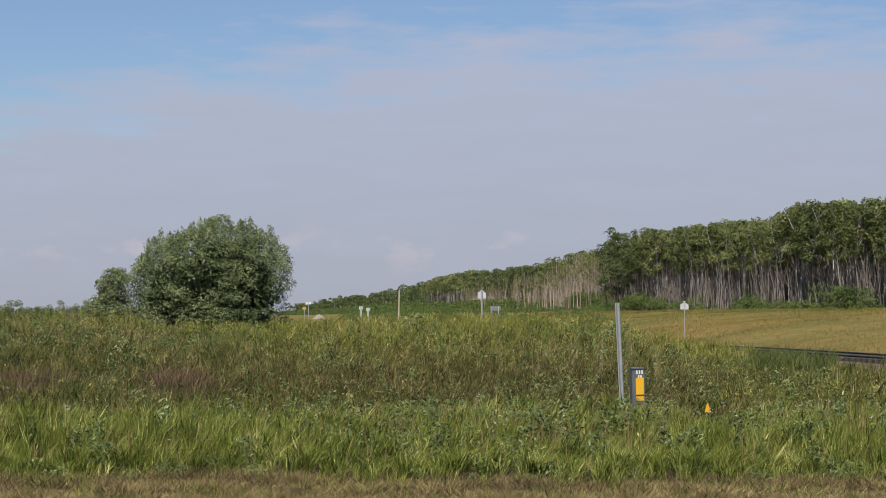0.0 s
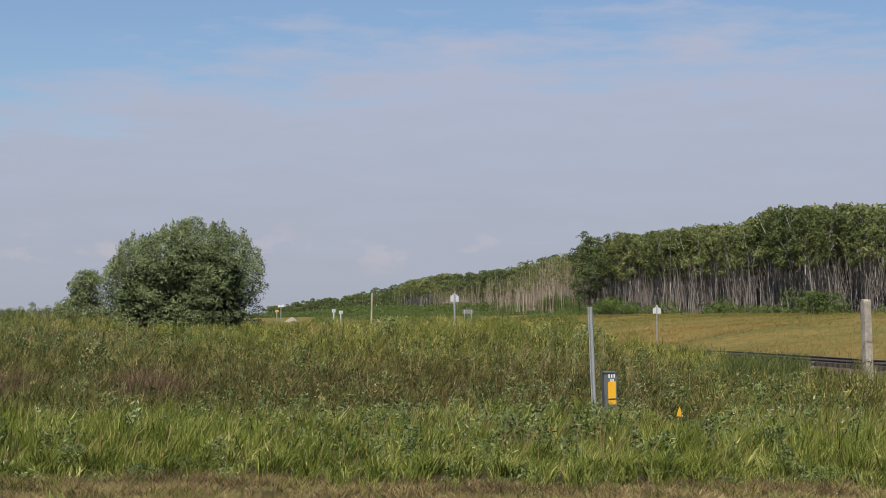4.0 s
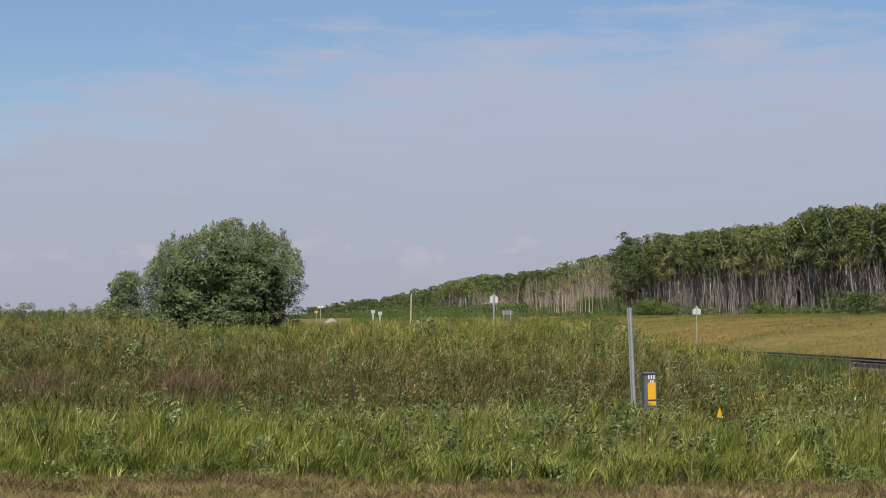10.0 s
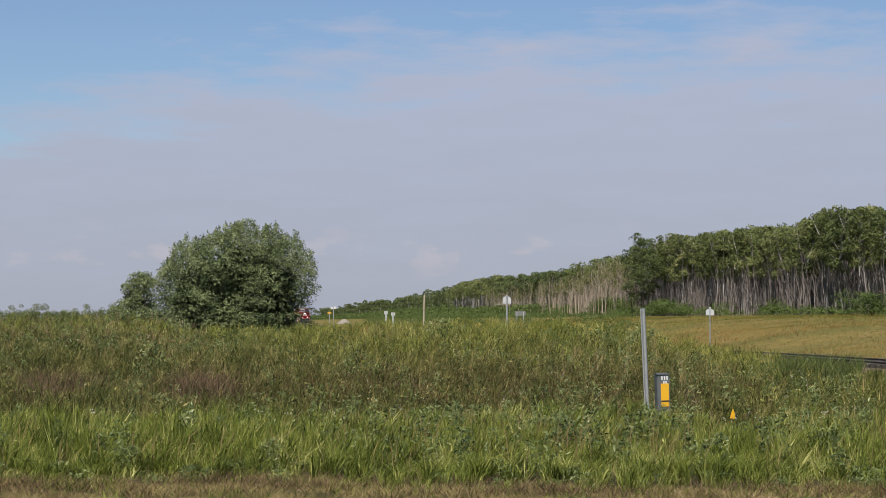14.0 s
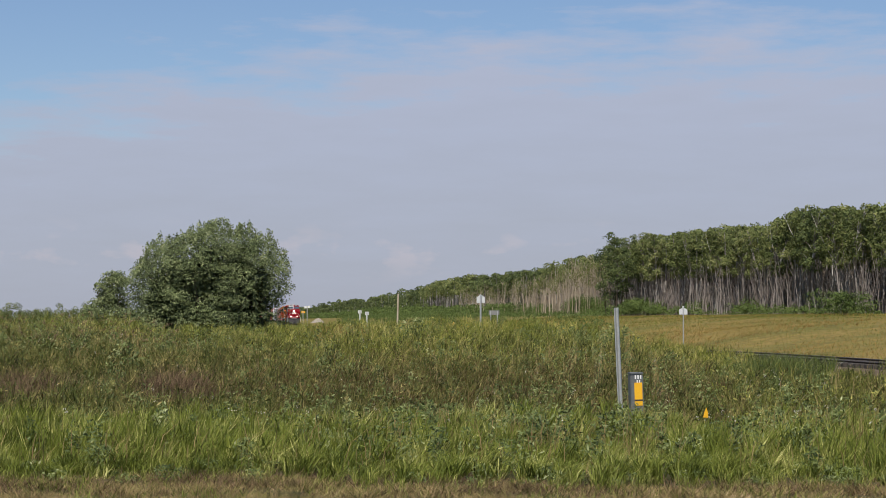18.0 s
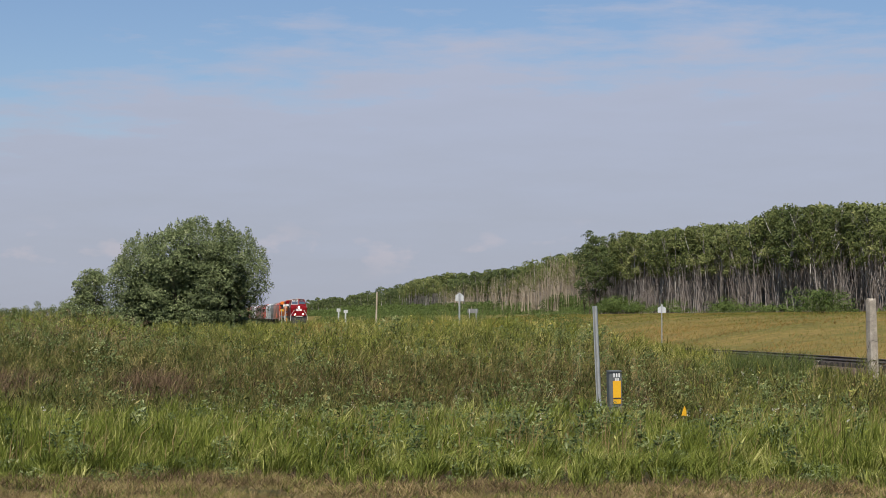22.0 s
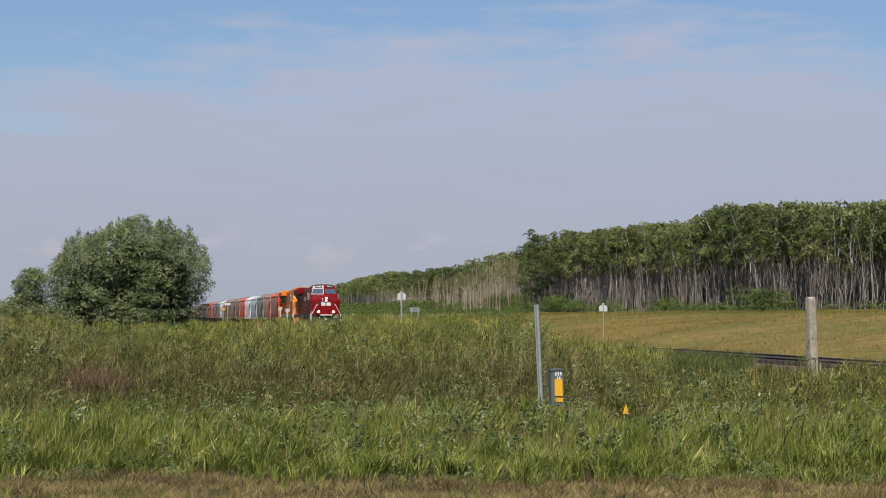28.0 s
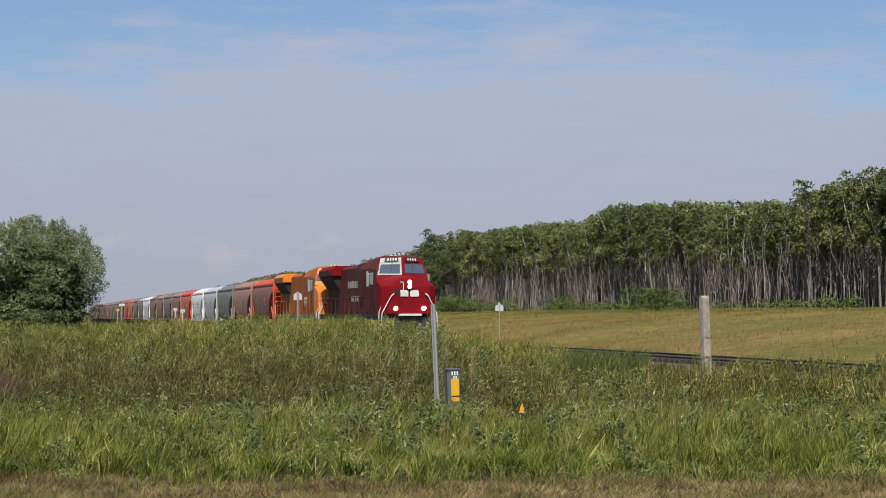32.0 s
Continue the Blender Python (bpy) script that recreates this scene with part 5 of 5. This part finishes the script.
    for k in range(8):
        for s in (-1, 1):
            part("hood_door", a_box(-9.9 - 0.82 * k, -9.15 - 0.82 * k, s * 0.99 - 0.012, s * 0.99 + 0.012, 1.8, 3.7), side, eng)
    part("rear_hood", a_box(-21.6, -17.0, -1.0, 1.0, 1.64, 3.5, 0.03), side, eng)
    wing = part("radiator", hull(both([(-16.6, 1.58, 4.02), (-21.9, 1.58, 4.02), (-16.6, 1.58, 4.42), (-21.9, 1.58, 4.42), (-16.6, 1.3, 4.66), (-21.9, 1.3, 4.66)]), 0.02), front, eng)
    # intake slope in near-black: the overhang's shade is put into its colour
    part("intake", hull(both([(-16.9, 1.02, 3.2), (-21.7, 1.02, 3.2), (-16.75, 1.5, 3.85), (-21.8, 1.52, 3.95), (-16.75, 1.5, 4.02), (-21.8, 1.5, 4.02)])), "grime", wing, "intake screen under the radiator, darkened for the wing's shade")
    # flanks take the darker side colour, so the wing's ends read as lit
    for s in (-1, 1):
        part("radiator_grille", a_box(-21.6, -16.9, s * 1.585 - 0.012, s * 1.585 + 0.012, 4.08, 4.38), side, eng)
    part("roof_panel", hull(both([(-9.4, 0.6, 4.575), (-16.4, 0.6, 4.575), (-9.4, 0.5, 4.64), (-16.4, 0.5, 4.64)])), roof, eng)
    bm = bmesh.new()
    for s in (-0.22, 0.0, 0.22):
        tube(bm, (-3.3, s, 4.86), (-3.3, s, 4.96), 0.03, n=6)
        tube(bm, (-3.4, s, 4.98), (-2.9, s, 4.98), 0.04, 0.06, n=8)
    part("horn", bm, "signback", eng)
    part("antenna_dome", a_box(-4.6, -3.8, -0.35, 0.35, 4.87, 4.95, 0.03), "signback", eng)
    # side handrails
    for s in (-1, 1):
        rail_line(eng, [(-5.2, s * 1.5, 2.62), (-21.4, s * 1.5, 2.62)], 0.022, side)
        for k in range(10):
            part("stanchion", tube(bmesh.new(), (-5.4 - 1.7 * k, s * 1.5, 1.6), (-5.4 - 1.7 * k, s * 1.5, 2.63), 0.022, n=6), side, eng)
        rail_line(eng, [(-L + 0.35, s * 1.5, 0.6), (-L + 0.35, s * 1.5, 2.5), (-L + 1.0, s * 1.5, 2.65)], 0.03, hr)
    # bright reflection in the rear side window, painted as a solid pale slab
    part("rear_window_frame", a_box(-4.75, -4.25, -1.52, -1.485, 3.2, 4.05, 0.01), "signback", eng)
    # plain shapes where marks are painted
    if marked:
        logo = new("nose_emblem")
        logo.parent = eng
        part("emblem_shape", box(bmesh.new(), -0.1, 0.035, -0.56, -0.06, 2.54, 2.94, 0.06), "white", logo)
        part("emblem_shape", box(bmesh.new(), -0.1, 0.035, 0.04, 0.52, 2.54, 2.94, 0.06), "white", logo)
        part("shield_plate", a_box(-1.1, -0.75, -1.475, -1.465, 1.95, 2.35), "white", eng)
        for k in range(8):
            part("letter_bar", a_box(-9.6 - 0.62 * k, -9.2 - 0.62 * k, -1.012, -1.004, 3.22, 3.62), "cream", eng)
        for k in range(6):
            part("letter_bar", a_box(-9.6 - 0.62 * k, -9.2 - 0.62 * k, -1.012, -1.004, 2.42, 2.72), "cream", eng)
    else:
        part("panel_mark", a_box(-7.0, -5.7, -1.435, -1.425, 2.2, 2.85), "white", eng)
        part("number_plate", a_box(-0.12, 0.0, -1.12, -0.3, 2.25, 2.55), "board", eng)
        for k in range(4):
            part("number_bar", a_box(0.0, 0.008, -1.04 + 0.18 * k, -0.92 + 0.18 * k, 2.31, 2.49), "white", eng)
    return tagged(eng, label, "locomotive")


def hopper(paint, lit_end_paint):
    """A covered hopper car with rounded sides, sloped ends, roof walkway and end frames."""
    L = 14.4
    car = new("hopper_car")
    keys = [(1.0, 0.95, 3.6), (1.35, 1.42, 3.2), (2.0, 1.52, 2.7), (2.7, 1.57, 2.0), (3.15, 1.57, 1.2), (3.4, 1.55, 0.5), (3.7, 1.5, 0.45), (4.05, 1.36, 0.45), (4.35, 1.05, 0.45), (4.52, 0.7, 0.5)]
    heights = np.concatenate([np.linspace(1.0, 3.4, 9), np.linspace(3.55, 4.52, 8)])
    levels = [(z, float(np.interp(z, [k[0] for k in keys], [k[1] for k in keys])), float(np.interp(z, [k[0] for k in keys], [k[2] for k in keys]))) for z in heights]
    bm = bmesh.new()
    rings = []
    for z, w, e in levels:
        c = 0.12
        ring = [(-e, -w + c), (-e, w - c), (-e - c, w), (-L / 3, w), (-2 * L / 3, w), (-L + e + c, w), (-L + e, w - c), (-L + e, -w + c), (-L + e + c, -w), (-2 * L / 3, -w), (-L / 3, -w), (-e - c, -w)]
        rings.append([bm.verts.new((x, y, z)) for x, y in ring])
    n = len(rings[0])
    for r0, r1 in zip(rings, rings[1:]):
        for j in range(n):
            bm.faces.new((r0[j], r0[(j + 1) % n], r1[(j + 1) % n], r1[j]))
    bm.faces.new(rings[0][::-1])
    bm.faces.new(rings[-1])
    bmesh.ops.recalc_face_normals(bm, faces=bm.faces[:])
    bm.normal_update()
    # sunlight put into the colour: ends and shoulders get the brighter coat
    for f in bm.faces:
        ends = abs(f.normal.x) > 0.4
        f.material_index = int(ends or f.calc_center_median().z > 4.1)
    me = bpy.data.meshes.new("body")
    bm.to_mesh(me)
    bm.free()
    me.materials.append(M[paint])
    me.materials.append(M[lit_end_paint])
    me.polygons.foreach_set("use_smooth", [True] * len(me.polygons))
    me.set_sharp_from_angle(angle=radians(28))
    new("body", me).parent = car
    for k, (x0, z0, w, h) in enumerate(((-4.6, 2.75, 0.5, 0.22), (-5.2, 2.75, 0.5, 0.22), (-4.7, 2.4, 0.9, 0.12), (-9.4, 2.8, 1.3, 0.16), (-9.6, 2.5, 0.9, 0.1))):
        part("letter_bar", a_box(x0 - w, x0, -1.583, -1.574, z0, z0 + h), "stencil", car)
    for x in (-L / 3, -L / 2, -2 * L / 3):
        for s in (-1, 1):
            part("side_seam", hull([(x + a, s * (w + b), z) for a in (-0.03, 0.03) for b in (-0.03, 0.012) for z, w in ((1.45, 1.44), (2.0, 1.52), (2.7, 1.57), (3.4, 1.55), (3.9, 1.43))]), paint, car)
    for s in (-1, 1):
        part("side_sill", a_box(-L + 0.35, -0.35, s * 1.5 - 0.05, s * 1.5 + 0.05, 1.02, 1.3), paint, car)
        part("top_chord", a_box(-L + 0.5, -0.5, s * 1.43 - 0.04, s * 1.43 + 0.04, 3.95, 4.08), lit_end_paint, car)
        for e in (0.55, L - 0.55):
            part("end_post", a_box(-e - 0.07, -e + 0.07, s * 1.42 - 0.06, s * 1.42 + 0.06, 1.0, 4.0), lit_end_paint, car)
            part("end_brace", hull([(-e - 0.05, s * 1.45, 1.1), (-e + 0.05, s * 1.45, 1.1), (-e - 0.05, s * 1.36, 1.1), (-e + 0.05, s * 1.36, 1.1), (-L / 2 + (L / 2 - e) * 0.80, s * 1.45, 2.3), (-L / 2 + (L / 2 - e) * 0.80, s * 1.38, 2.3), (-L / 2 + (L / 2 - e) * 0.79, s * 1.45, 2.2)]), lit_end_paint, car)
    for e, k in ((0.2, 1), (L - 0.2, -1)):
        part("end_platform", a_box(-e - 0.3, -e + 0.2, -1.45, 1.45, 1.02, 1.12), lit_end_paint, car)
        bm = bmesh.new()
        for y in (-1.3, -0.85):
            tube(bm, (-e - 0.15 * k, y, 1.1), (-e - 0.15 * k, y, 4.4), 0.025, n=5)
        for j in range(9):
            tube(bm, (-e - 0.15 * k, -1.3, 1.35 + 0.34 * j), (-e - 0.15 * k, -0.85, 1.35 + 0.34 * j), 0.018, n=5)
        part("ladder", bm, lit_end_paint, car)
        bm = box(bmesh.new(), -e - 0.2, -e + 0.2 + 0.1 * k, -0.12, 0.12, 0.75, 1.0, 0.02)
        part("coupler", bm, "black", car)
    part("roof_walkway", a_box(-L + 0.4, -0.4, -0.35, 0.35, 4.60, 4.66), "steel", car)
    for k in range(10):
        part("roof_hatch", a_box(-1.4 - 1.2 * k, -0.7 - 1.2 * k, -0.62, 0.62, 4.52, 4.595, 0.02), paint, car)
    for cx in (-L * 0.3, -L * 0.5, -L * 0.7):
        part("outlet", hull(both([(cx - 1.1, 0.8, 1.05), (cx + 1.1, 0.8, 1.05), (cx - 0.3, 0.3, 0.35), (cx + 0.3, 0.3, 0.35)])), paint, car)
    for cx in (-1.75, -L + 1.75):
        truck(car, cx, (0.88, -0.88), 0.46, 1.0)
    return tagged(car, "covered grain hopper car with rounded sides", "rail car", "hopper cars of the train")


def car_paint(name, base, dusty=0.5):
    g = (0.16, 0.135, 0.115)
    a = tuple(c * (1 - dusty) + k * dusty for c, k in zip(base, g))
    M[name] = mat(name, [a, tuple(c * (1 - dusty * 0.6) + k * dusty * 0.6 for c, k in zip(base, g))], 0.6, scale=0.7, fine=0.45)


for nm, base, d in (("car_scarlet", (0.53, 0.0546, 0.0156), 0.03), ("car_oxide", (0.234, 0.0741, 0.0507), 0.3), ("car_rose", (0.359, 0.164, 0.121), 0.3), ("car_slate", (0.133, 0.144, 0.14), 0.2),
                    ("car_silver", (0.39, 0.421, 0.437), 0.12), ("car_white", (0.608, 0.616, 0.624), 0.05), ("car_red", (0.429, 0.0663, 0.0429), 0.15), ("car_brown", (0.179, 0.101, 0.0741), 0.3), ("car_olive", (0.133, 0.133, 0.109), 0.3)):
    car_paint(nm, base, d)

TRAIN = []
HEADING = -77.65


def build_train():
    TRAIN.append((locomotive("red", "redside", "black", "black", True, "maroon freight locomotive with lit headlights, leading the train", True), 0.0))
    TRAIN.append((locomotive("orange", "orangeside", "greyroof", "greyroof", False, "orange-yellow freight locomotive with grey roof, second in train", False), 22.6))
    looks = [("car_oxide", "car_scarlet", "dusty oxide-red"), ("car_rose", "car_rose", "faded pinkish-brown"), ("car_slate", "car_slate", "dark slate-grey"), ("car_silver", "car_silver", "pale silver-grey"),
             ("car_white", "car_white", "white"), ("car_red", "car_scarlet", "red"), ("car_oxide", "car_rose", "dusty oxide-red"), ("car_olive", "car_olive", "dark olive-grey"), ("car_brown", "car_rose", "brown"),
             ("car_brown", "car_brown", "brown"), ("car_white", "car_white", "white"), ("car_olive", "car_silver", "dark olive-grey"), ("car_brown", "car_brown", "brown"), ("car_rose", "car_rose", "faded pinkish-brown"),
             ("car_red", "car_scarlet", "red"), ("car_brown", "car_brown", "brown"), ("car_olive", "car_olive", "dark olive-grey"), ("car_brown", "car_brown", "brown"), ("car_slate", "car_slate", "dark slate-grey"), ("car_brown", "car_brown", "brown"), ("car_oxide", "car_rose", "dusty oxide-red"), ("car_brown", "car_brown", "brown"), ("car_olive", "car_olive", "dark olive-grey"), ("car_brown", "car_brown", "brown"), ("car_rose", "car_rose", "faded pinkish-brown"), ("car_brown", "car_brown", "brown"), ("car_slate", "car_slate", "dark slate-grey"), ("car_brown", "car_brown", "brown")]
    made = {}
    s = 45.6
    for paint, lit_end_paint, word in looks:
        key = (paint, lit_end_paint)
        if key not in made:
            made[key] = hopper(paint, lit_end_paint)
            car = made[key]
        else:
            car = copy_thing(made[key], Matrix())
        car["label"] = word + " covered hopper car with rounded sides and roof walkway"
        TRAIN.append((car, s))
        s += 14.75


build_train()


# ---- track pieces ----
def ties():
    parent = new("track_ties")
    tagged(parent, "dark creosoted timber ties under the rails", "ties", kind="structure")
    me = None
    for k in range(300):
        s = -85 + 0.53 * k
        p = along(s, 0, -0.155)
        if me is None:
            bm = box(bmesh.new(), -1.3, 1.3, -0.115, 0.115, -0.1, 0.1, 0.012)
            me = bpy.data.meshes.new("tie")
            bm.to_mesh(me)
            bm.free()
            me.materials.append(M["tie"])
        ob = new("tie", me)
        ob.parent = parent
        ob.matrix_basis = pose(p.x, p.y, p.z, 0, 0, 12.35 + rng.normal(0, 0.8))


ties()


def motions():
    # metres still to go before the last position of the leading nose
    way = [(0.0, 862.0), (4.0, 752.0), (8.0, 643.0), (12.0, 533.0), (16.0, 424.0), (19.0, 342.0), (21.0, 285.0), (23.0, 229.5), (25.0, 177.0), (28.0, 99.6), (30.0, 50.0), (32.0, 0.0)]
    for car, back in TRAIN:
        rows = []
        for t, s in way:
            p = Vector((*NOSE, 0.03)) + TRACK_DIR * (s + back)
            rows.append((t, pose(p.x, p.y, p.z, 0, 0, HEADING)))
        walk(car, rows)


motions()
